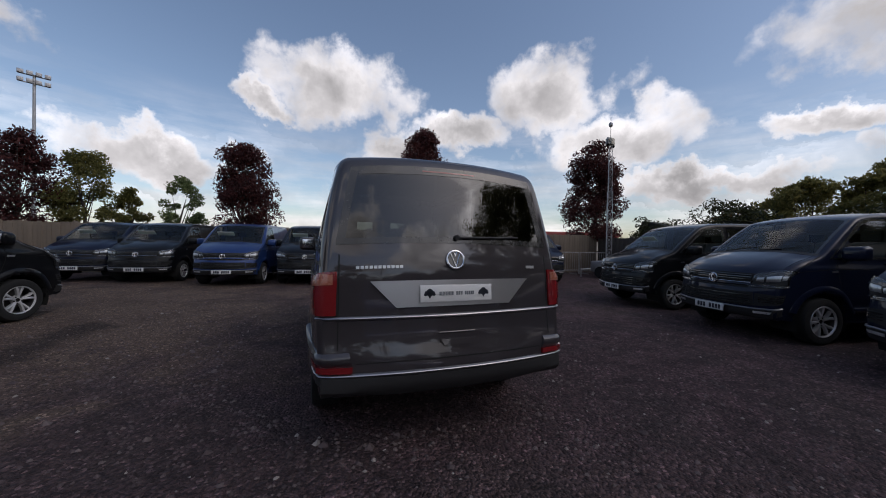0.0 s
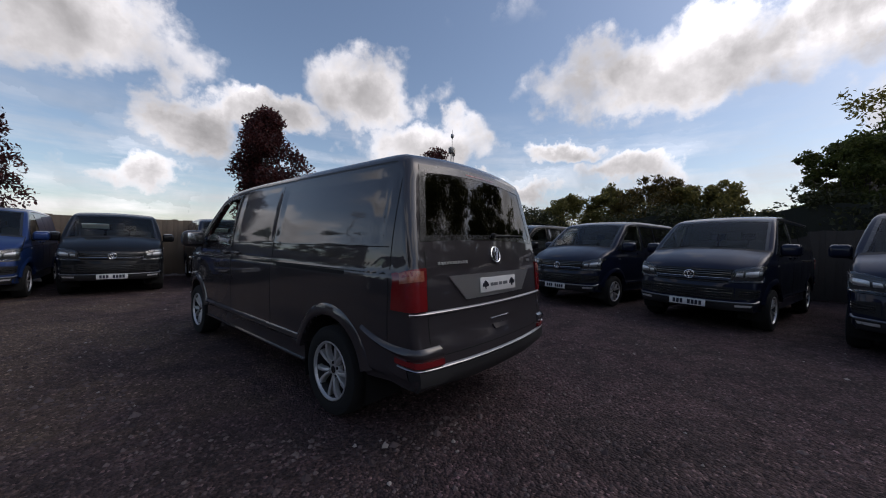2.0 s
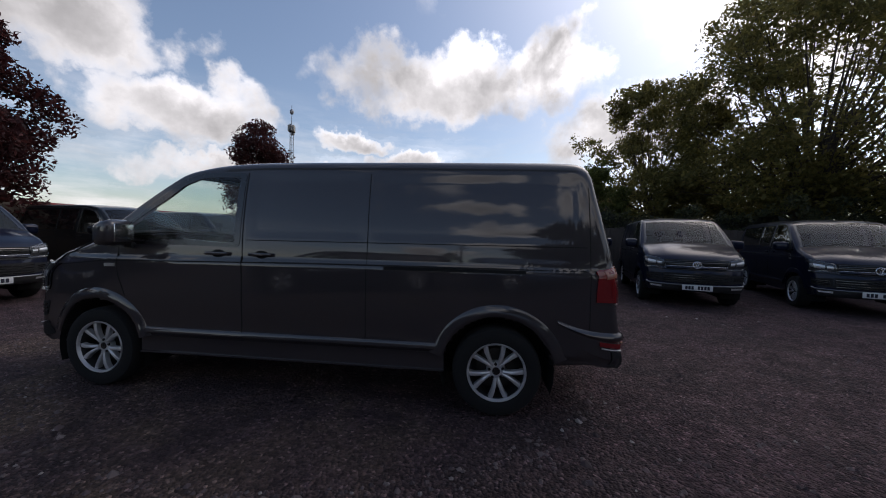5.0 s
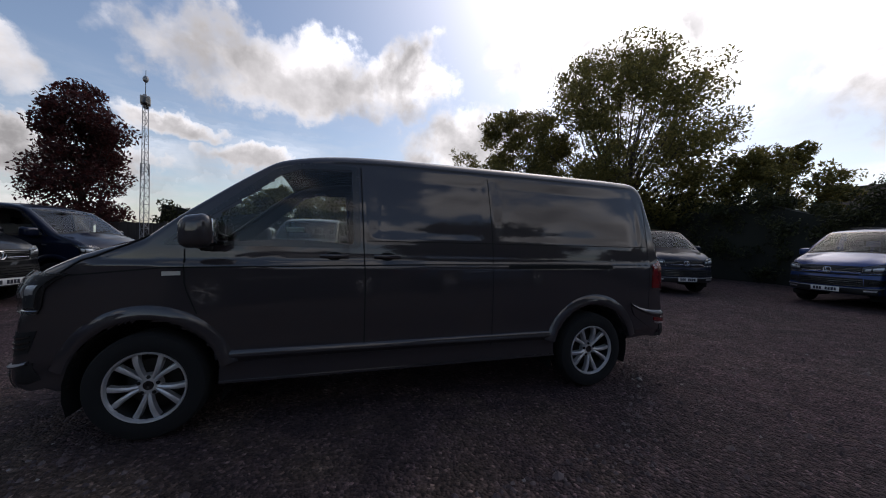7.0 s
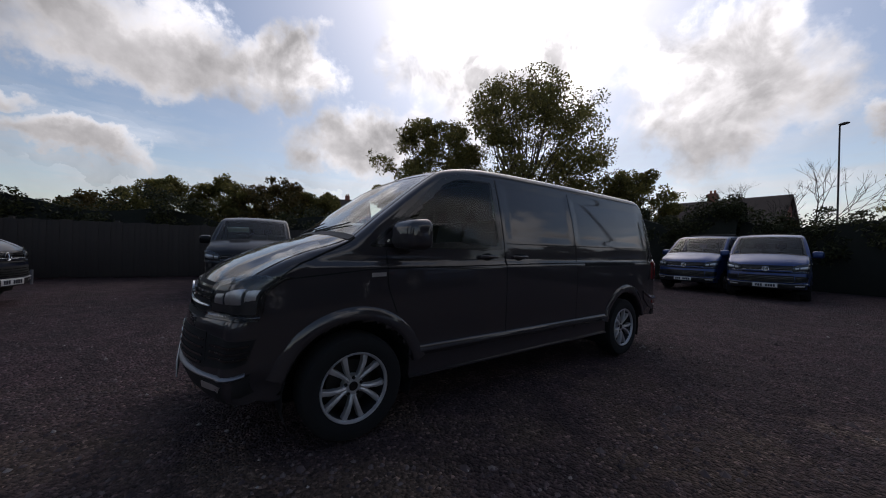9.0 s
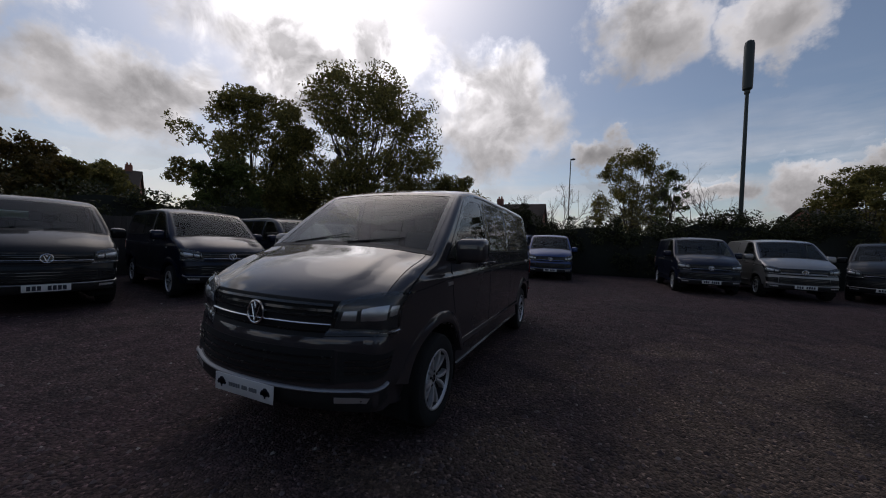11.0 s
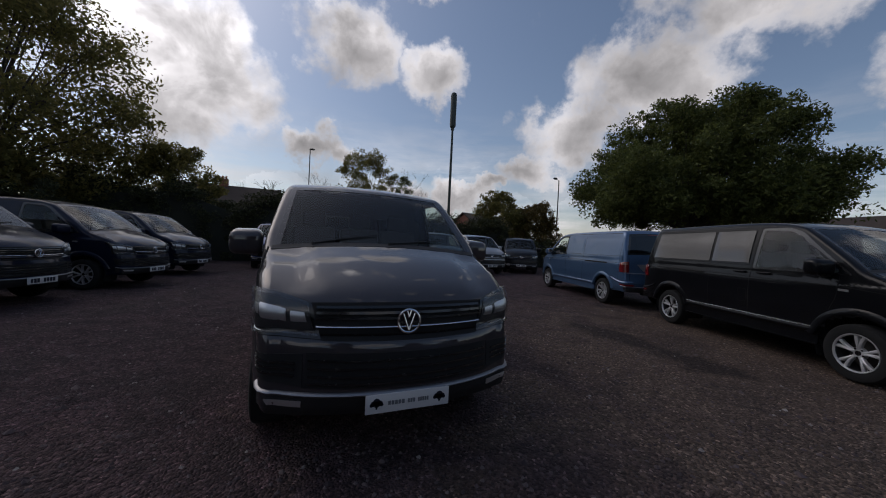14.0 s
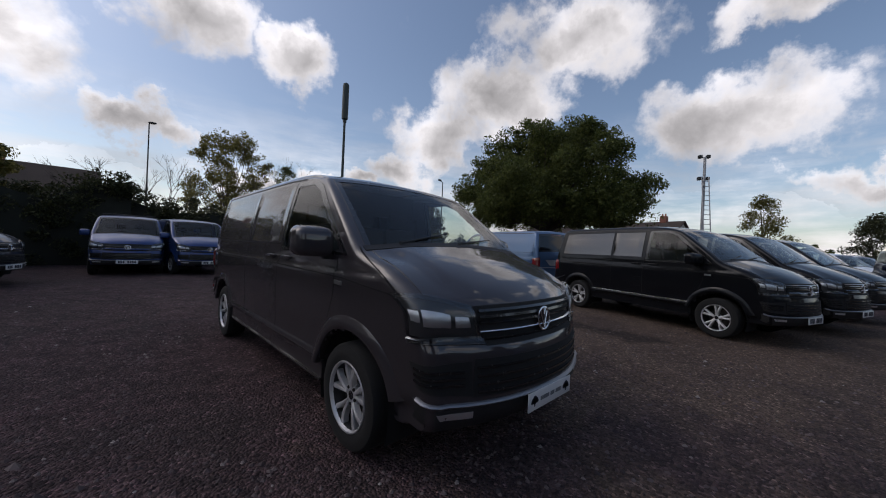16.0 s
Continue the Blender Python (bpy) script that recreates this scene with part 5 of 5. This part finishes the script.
tree(-35.7, 4.5, 6.6, 1.9, LEAF_GREEN, "small green tree at the far edge of the yard", low=0.12, seed=68, clumps=60, per=150, leaf=0.08, clump=0.28)
tree(-42.8, 11.0, 5.4, 2.0, LEAF_DARK, "small dark tree at the far edge of the yard", low=0.1, seed=69, clumps=60, per=150, leaf=0.09, clump=0.28)
hedge(11, -14.6, 1.5, -14.3, 4.2, 2.2, LEAF_DARK, "tall dark overgrown hedge behind the parked vans", 71, n=380, per=130, leaf=0.07)
hedge(1.5, -14.3, -13, -14.0, 3.3, 2.0, LEAF_DARK, "dark overgrown hedge behind the parked vans", 78, n=400, per=130, leaf=0.07)
hedge(9.8, -9.0, 11.4, -14.4, 2.9, 1.8, LEAF_DARK, "dark overgrown hedge at the corner of the yard", 72, n=140, per=130, leaf=0.07)
hedge(14.6, 10.5, 11.2, -9.5, 3.0, 1.6, LEAF_DARK, "dark ivy and scrub behind the dark fence", 77, n=380, per=120, leaf=0.07)
hedge(-13, -14.0, -30, -15.0, 2.2, 1.8, LEAF_DARK, "low dark hedge at the edge of the yard", 73, n=220, per=110, leaf=0.08)
hedge(-50, -24, -46, 40, 3.2, 3.0, LEAF_OAK, "distant hedgerow at the far edge of the yard", 74, leaf=0.14, n=260, per=80)
hedge(-46, 44, 60, 46, 3.0, 3.0, LEAF_OAK, "distant hedgerow beyond the timber fence", 75, leaf=0.14, n=300, per=80)


# ---- vans ----
van(pose(0, 0, 0), GREY, "dark grey metallic long panel van with alloy wheels", short=False, fine=True, show=True, dark_rear=False)
van(parked(-8.10, 11.70, 262), NIGHT, "dark blue panel van parked by the timber fence", "vans by the timber fence", glazed=False)
van(parked(-6.15, 10.90, 262), BLACK, "black van parked by the timber fence", "vans by the timber fence", glazed=False)
van(parked(-3.55, 9.55, 262), BLUE, "deep blue panel van parked by the timber fence", "vans by the timber fence", glazed=False)
van(parked(-1.30, 9.40, 262), BLACK, "black van with a price card by the timber fence", "vans by the timber fence", glazed=False)
van(parked(1.30, 9.25, 262), NIGHT, "dark slate van with a price card by the fence", "vans by the timber fence", glazed=False)
van(parked(4.40, 8.75, 260), BLACK, "black van parked by the timber fence", "vans by the timber fence", glazed=True)
van(parked(6.65, 8.00, 256), NIGHT, "dark slate van at the end of the row", "vans by the timber fence", glazed=False)
van(parked(5.89, 4.33, 168), BLACK, "black glazed van parked by the dark fence", "vans by the dark fence", glazed=True)
van(parked(5.25, 1.72, 167), NIGHT, "midnight blue glazed van parked by the dark fence", "vans by the dark fence", glazed=True)
van(parked(4.75, -0.78, 166), NIGHT, "midnight blue van parked by the dark fence", "vans by the dark fence", glazed=True)
van(parked(3.95, -3.28, 165), NIGHT, "dark blue van parked by the dark fence", "vans by the dark fence", glazed=False)
van(parked(3.70, -6.35, 160), NIGHT, "dark blue glazed van parked by the dark fence", "vans by the dark fence", glazed=True)
van(parked(1.70, -8.30, 88), BLUE, "blue van with roof bars in front of the hedge", "vans in front of the hedge", glazed=False, rack=True)
van(parked(-0.45, -8.00, 98), BLUE, "blue van parked in front of the hedge", "vans in front of the hedge", glazed=False)
van(parked(-5.65, -7.00, 90), NIGHT, "dark blue van in front of the hedge", "vans in front of the hedge", glazed=False)
van(parked(-8.10, -7.30, 88), SILVER, "silver van in front of the hedge", "vans in front of the hedge", glazed=False)
van(parked(-5.98, 6.62, 71), BLACK, "black glazed van with chrome side strip and alloy wheels", "vans on the open side", glazed=True, trim_strip=True, pairs=5, split=0.2)
van(parked(-8.20, 7.35, 71), BLACK, "black glazed van beside another black van", "vans on the open side", glazed=True, trim_strip=True, pairs=5, split=0.2)
van(parked(-8.99, -3.57, 255, False), SKYBLUE, "light metallic blue long panel van parked facing away", "vans on the open side", short=False)
van(parked(-10.9, 8.0, 71), BLACK, "black van at the end of the row on the open side", "vans on the open side", glazed=True)
van(parked(-15.0, 9.6, 2), NIGHT, "dark slate van facing the yard at its far side", "vans on the far side")
van(parked(-20.5, 8.4, 58), BLACK, "dark van parked at an angle on the far side", "vans on the far side", glazed=True)
van(parked(-25.5, 9.6, 58), WHITE, "white van parked at an angle on the far side", "vans on the far side")
van(parked(-29.0, 10.6, 58), WHITE, "white van parked at an angle on the far side", "vans on the far side")
van(parked(-10.3, -8.0, 60), BLACK, "black van in front of the hedge", "vans in front of the hedge", glazed=True)
CARDS = [(-8.10, 11.70, 262), (-6.15, 10.90, 262), (-3.55, 9.55, 262), (-1.30, 9.40, 262), (1.30, 9.25, 262), (5.89, 4.33, 168)]


# ---- masts, lamps, buildings ----
GALV = plain("galvanised_steel", (0.30, 0.30, 0.31), 0.45, 0.8, vary=0.3, scale=20)
POLE_GREEN = plain("dark_green_steel", (0.020, 0.032, 0.030), 0.45, vary=0.3, scale=8)
POLE_DARK = plain("dark_steel", (0.035, 0.036, 0.038), 0.5, 0.3)
BRICKY = plain("red_brick_wall", (0.20, 0.085, 0.06), 0.9, vary=0.4, scale=16, bump=0.5)
TILES = plain("brown_roof_tiles", (0.055, 0.040, 0.032), 0.9, vary=0.5, scale=11, bump=0.6)
RENDERED = plain("pale_render", (0.45, 0.42, 0.37), 0.9, vary=0.2, scale=4)
RED_SHEET = plain("red_sheet_metal", (0.22, 0.025, 0.025), 0.5, vary=0.3, scale=3)
POT = plain("clay_pot", (0.30, 0.12, 0.07), 0.9, vary=0.3)
DARKPANE = plain("house_window_pane", (0.02, 0.022, 0.025), 0.08, coat=0.6)


def lattice(bm, z0, z1, r0, r1, bays, bar=0.012, legs=4):
    """A tapering braced tower."""
    ring = lambda z, r: [Vector((r * math.cos(2 * math.pi * (k + 0.5) / legs), r * math.sin(2 * math.pi * (k + 0.5) / legs), z)) for k in range(legs)]
    for b in range(bays):
        a, c = z0 + (z1 - z0) * b / bays, z0 + (z1 - z0) * (b + 1) / bays
        p, q = ring(a, r0 + (r1 - r0) * b / bays), ring(c, r0 + (r1 - r0) * (b + 1) / bays)
        for k in range(legs):
            rod(bm, p[k], q[k], bar * 1.5, sides=5)
            rod(bm, p[k], q[(k + 1) % legs] if b % 2 else q[k - 1], bar * 0.8, sides=4)
            rod(bm, q[k], q[(k + 1) % legs], bar * 0.8, sides=4)
    return bm


def camera_tower(x, y, top):
    """A towed lattice mast with cameras and an aerial."""
    t = thing("surveillance_mast", "grey lattice mast with cameras and an aerial on a trailer", "mast", at=pose(x, y, 0, 0, 0, 20))
    part("trailer", boxed(-0.6, 0.6, -0.5, 0.5, 0.25, 0.75, 0.05), GALV, t)
    for sx in (-0.65, 0.65):
        part("trailer_wheel", lathe_x([(-0.08, 0.0), (-0.08, 0.26), (0.08, 0.26), (0.08, 0.0)], 20), RUBBER, t, at=pose(sx, 0, 0.26))
    for sx, sy in ((-0.9, -0.8), (0.9, -0.8), (-0.9, 0.8), (0.9, 0.8)):
        part("outrigger", rod(rod(bmesh.new(), (sx * 0.5, sy * 0.5, 0.4), (sx, sy, 0.35), 0.03), (sx, sy, 0.4), (sx, sy, 0.0), 0.03), GALV, t)
    part("lower_mast", lattice(bmesh.new(), 0.7, top * 0.62, 0.15, 0.14, 11, 0.010, 3), GALV, t)
    part("upper_mast", lattice(bmesh.new(), top * 0.55, top, 0.11, 0.09, 10, 0.008, 3), GALV, t)
    head = part("camera_bracket", boxed(-0.28, 0.28, -0.05, 0.05, top - 0.12, top, 0.01), GALV, t)
    part("control_box", boxed(-0.2, 0.14, -0.14, 0.14, top - 0.3, top - 0.02, 0.02), RENDERED, t)
    for sx in (-0.26, 0.26):
        bm = rod(bmesh.new(), (sx, 0, top - 0.1), (sx, 0, top - 0.26), 0.05)
        bmesh.ops.create_uvsphere(bm, u_segments=14, v_segments=8, radius=0.085, matrix=Matrix.Translation((sx, 0, top - 0.3)))
        part("dome_camera", bm, GLOSSTRIM, head)
    part("aerial", rod(bmesh.new(), (0, 0, top), (0, 0, top + 0.95), 0.014, 0.008), POLE_DARK, t)
    bm = bmesh.new()
    bmesh.ops.create_uvsphere(bm, u_segments=12, v_segments=8, radius=0.09, matrix=Matrix.Translation((0, 0, top + 0.62)) @ Matrix.Diagonal((1, 1, 1.4, 1)))
    part("beacon", bm, GALV, t)
    return t


camera_tower(11.57, 9.96, 6.35)


def phone_mast(x, y, neck, top):
    """A tapered green column with a thick drum at its top."""
    t = thing("antenna_column", "slender dark green antenna column with a thick drum on top", "mast", at=pose(x, y, 0))
    part("column", rod(bmesh.new(), (0, 0, -0.1), (0, 0, neck), 0.11, 0.075, 16), POLE_GREEN, t)
    bm = bmesh.new()
    prof = [(0.08, neck), (0.20, neck + 0.10), (0.21, neck + 0.25), (0.21, top - 0.25), (0.18, top - 0.08), (0.08, top), (0.0, top + 0.02)]
    grid([[(r * math.cos(a), r * math.sin(a), z) for r, z in prof] for a in np.linspace(0, 2 * math.pi, 21)], bm=bm)
    part("drum", bm, POLE_GREEN, t)
    part("collar", rod(bmesh.new(), (0, 0, neck - 0.12), (0, 0, neck + 0.02), 0.12, 0.12, 16), POLE_GREEN, t)
    return t


phone_mast(-8.8, -14.8, 9.55, 12.05)


def street_lamp(x, y, h, turn, label, arm=0.35):
    t = thing("street_lamp", label, "street lamp", "street lamps", at=pose(x, y, 0, 0, 0, turn))
    part("column", rod(rod(bmesh.new(), (0, 0, -0.1), (0, 0, 1.5), 0.09, 0.085, 12), (0, 0, 1.5), (0, 0, h), 0.06, 0.045, 12), POLE_DARK, t)
    part("arm", rod(bmesh.new(), (0, 0, h - 0.02), (arm, 0, h + 0.06), 0.03, 0.025), POLE_DARK, t)
    bm = bmesh.new()
    bmesh.ops.create_uvsphere(bm, u_segments=14, v_segments=8, radius=0.24, matrix=Matrix.Translation((arm + 0.16, 0, h + 0.08)) @ Matrix.Diagonal((1.2, 0.65, 0.4, 1)))
    part("lantern", bm, POLE_DARK, t)
    return t


street_lamp(0.25, -30.5, 10.4, 160, "dark street lamp with a flat lantern beyond the hedge", 0.05)
street_lamp(-21.6, -18.5, 7.95, 20, "dark street lamp with a short arm beyond the trees", 0.5)


def floodlight(x, y, h, tilt):
    t = thing("floodlight_pole", "tall slim grey floodlight pole with banks of lamps", "floodlight", at=pose(x, y, 0, 0, 0, tilt))
    part("column", rod(bmesh.new(), (0, 0, -0.1), (0, 0, h), 0.16, 0.09, 12), GALV, t)
    for z in (h - 0.1, h - 0.75):
        bar = part("crossbar", rod(bmesh.new(), (-0.9, 0, z), (0.9, 0, z), 0.045), GALV, t)
        for x2 in (-0.75, -0.25, 0.25, 0.75):
            part("lamp", boxed(x2 - 0.18, x2 + 0.18, -0.28, -0.06, z - 0.05, z + 0.28, 0.03), GALV, bar)
    return t


floodlight(-23.4, 36.7, 15.0, 30)


def ladder_mast(x, y, h):
    """A steel post with a lattice ladder leaning on it, and lamps on top."""
    t = thing("lighting_mast", "grey steel lighting mast with a climbing ladder and lamps", "mast", at=pose(x, y, 0, 0, 0, 35))
    part("column", rod(bmesh.new(), (0, 0, -0.1), (0, 0, h), 0.09, 0.07, 12), GALV, t)
    bm = bmesh.new()
    for s_ in (-0.18, 0.18):
        rod(bm, (0.95, s_, 0), (0.12, s_, h - 1.2), 0.03, sides=5)
    for k in range(22):
        f = k / 22
        rod(bm, (0.95 - 0.83 * f, -0.18, f * (h - 1.2)), (0.95 - 0.83 * f, 0.18, f * (h - 1.2)), 0.018, sides=4)
    part("ladder", bm, GALV, t)
    for z in (h, h - 1.3):
        bar = part("crossbar", rod(bmesh.new(), (-0.1, -0.24, z), (-0.1, 0.24, z), 0.03), GALV, t)
        for s_ in (-0.3, 0.3):
            part("lamp", boxed(-0.22, 0.02, s_ * 0.7 - 0.09, s_ * 0.7 + 0.09, z - 0.04, z + 0.15, 0.02), POLE_DARK, bar)
    return t


ladder_mast(-23.0, 2.5, 7.4)


def bare_tree(x, y, h, seed):
    rng = np.random.default_rng(seed)
    t = thing("bare_tree", "leafless young tree with thin grey twigs", "tree", "bare trees", at=pose(x, y, 0))
    bm = bmesh.new()

    def grow(a, d, ln, r, depth):
        b = a + d * ln
        rod(bm, a, b, r, r * 0.6, 5)
        if depth:
            for _ in range(3):
                e = d + rng.normal(size=3) * 0.38 + np.array([0, 0, 0.12])
                grow(b, e / np.linalg.norm(e), ln * rng.uniform(0.6, 0.85), r * 0.58, depth - 1)

    grow(np.array([0, 0, -0.05]), np.array([0, 0, 1.0]), h * 0.32, 0.07, 5)
    part("branch", bm, BARK, t)
    return t


for bx, by, bh, bs in ((-6.6, -17.6, 6.4, 3), (-8.2, -18.6, 6.0, 5), (0.6, -18.8, 5.6, 9), (2.2, -19.4, 5.2, 12)):
    bare_tree(bx, by, bh, bs)


def house(x, y, turn, wide, deep, eave, ridge, wall_mat, label, chimneys=(), windows=2):
    """A pitched-roof house with gables, windows, chimneys and pots."""
    t = thing("house", label, "house", "houses", at=pose(x, y, 0, 0, 0, turn))
    w2, d2 = wide / 2, deep / 2
    bm = boxed(-w2, w2, -d2, d2, 0, eave)
    for sx in (-w2, w2):
        bm.faces.new([bm.verts.new((sx, -d2, eave)), bm.verts.new((sx, d2, eave)), bm.verts.new((sx, 0, ridge - 0.1))])
    part("wall", bm, wall_mat, t, smooth=False)
    for sy in (-1, 1):
        n = Vector((0, sy * (ridge - eave), d2)).normalized() * 0.12
        pts = [Vector((-w2 - 0.25, sy * (d2 + 0.3), eave - 0.3 * (ridge - eave) / d2)), Vector((w2 + 0.25, sy * (d2 + 0.3), eave - 0.3 * (ridge - eave) / d2)), Vector((w2 + 0.25, 0, ridge)), Vector((-w2 - 0.25, 0, ridge))]
        bm = bmesh.new()
        lo, hi2 = [bm.verts.new(p) for p in pts], [bm.verts.new(p + n) for p in pts]
        bm.faces.new(lo[::-1]), bm.faces.new(hi2)
        for k in range(4):
            bm.faces.new((lo[k], lo[(k + 1) % 4], hi2[(k + 1) % 4], hi2[k]))
        part("roof", bm, TILES, t, "brown tiled pitch", smooth=False)
    for cx in chimneys:
        c = part("chimney", boxed(cx - 0.35, cx + 0.35, -0.3, 0.3, ridge - 0.8, ridge + 0.75, 0.02), BRICKY, t)
        for k in (-0.16, 0.16):
            part("chimney_pot", rod(bmesh.new(), (cx + k, 0, ridge + 0.72), (cx + k, 0, ridge + 1.05), 0.10, 0.085, 10), POT, c)
    for k in range(windows):
        wx = -w2 + wide * (k + 0.5) / windows
        for sy in (-1, 1):
            f = part("window", boxed(wx - 0.55, wx + 0.55, sy * d2 - 0.05, sy * d2 + 0.05, eave - 1.7, eave - 0.5, 0.01), RENDERED, t)
            part("pane", boxed(wx - 0.48, wx + 0.48, sy * d2 - 0.06, sy * d2 + 0.06, eave - 1.62, eave - 0.58), DARKPANE, f)
    return t


house(7.7, -34.0, 0, 9.0, 7.0, 3.6, 6.3, BRICKY, "brick house with a long brown tiled roof and chimney", (0.6,), 4)
house(-46.0, -6.7, 80, 8.0, 6.5, 3.4, 5.6, RENDERED, "pale rendered house with a steep tiled gable", (2.0,), 2)
house(-48.0, -20.0, 95, 8.0, 6.5, 3.4, 5.4, BRICKY, "brick house with a steep tiled roof", (-2.0,), 2)
house(54.9, -14.5, 60, 9.0, 7.0, 6.4, 9.2, BRICKY, "tall brick house with chimney stacks behind the trees", (-3.4, -1.0), 3)
house(-24.0, -36.0, 15, 9.0, 7.0, 3.6, 5.8, BRICKY, "brick house with a tiled roof beyond the trees", (1.5,), 3)

shed = thing("long_shed", "long low shed with a red sheet metal roof", "shed", at=pose(14.5, 24.5, 0, 0, 0, -14))
part("wall", boxed(-9, 9, -2.5, 2.5, 0, 2.2), RENDERED, shed)
part("roof", boxed(-9.2, 9.2, -2.7, 2.7, 2.2, 2.62, 0.05), RED_SHEET, shed, "red sheet metal roof")


def barrier(x, y, turn):
    """A steel crowd barrier: a frame, each upright bar and two feet."""
    t = thing("crowd_barrier", "galvanised steel crowd barrier standing by the fence", "barrier", "crowd barriers", at=pose(x, y, 0, 0, 0, turn))
    bm = bmesh.new()
    for a, b in (((-1.1, 0, 0.2), (1.1, 0, 0.2)), ((-1.1, 0, 1.1), (1.1, 0, 1.1)), ((-1.1, 0, 0.0), (-1.1, 0, 1.1)), ((1.1, 0, 0.0), (1.1, 0, 1.1))):
        rod(bm, a, b, 0.02)
    part("frame", bm, GALV, t)
    bar_me = to_mesh(rod(bmesh.new(), (0, 0, 0.2), (0, 0, 1.1), 0.008, sides=6), "bar")
    bar_me.materials.append(GALV)
    for k in range(17):
        o = new("bar", bar_me)
        o.parent, o.location = t, (-1.0 + k * 0.125, 0, 0)
    for sx in (-0.8, 0.8):
        part("foot", rod(bmesh.new(), (sx, -0.3, 0.02), (sx, 0.3, 0.02), 0.018), GALV, t)
    return t


for k in range(3):
    barrier(8.2 + k * 2.25, 12.3 - k * 0.35, -9)


def price_card(parent_pose, x):
    """A price board propped behind a windscreen."""
    m = parent_pose @ pose(x, 3.60, 1.56, 50, 0, 180)
    t = thing("price_card", "pale green and white price card behind a windscreen", "card", "price cards", at=m)
    part("board", boxed(-0.24, 0.24, -0.004, 0.004, -0.02, 0.15), CARD, t)
    part("band", boxed(-0.24, 0.24, 0.003, 0.007, 0.085, 0.15), CARD_GREEN, t)
    part("line", boxed(-0.18, 0.18, 0.003, 0.007, 0.02, 0.05), INK_SOFT, t)


for px, py, ph in CARDS:
    price_card(parked(px, py, ph), 0.35)
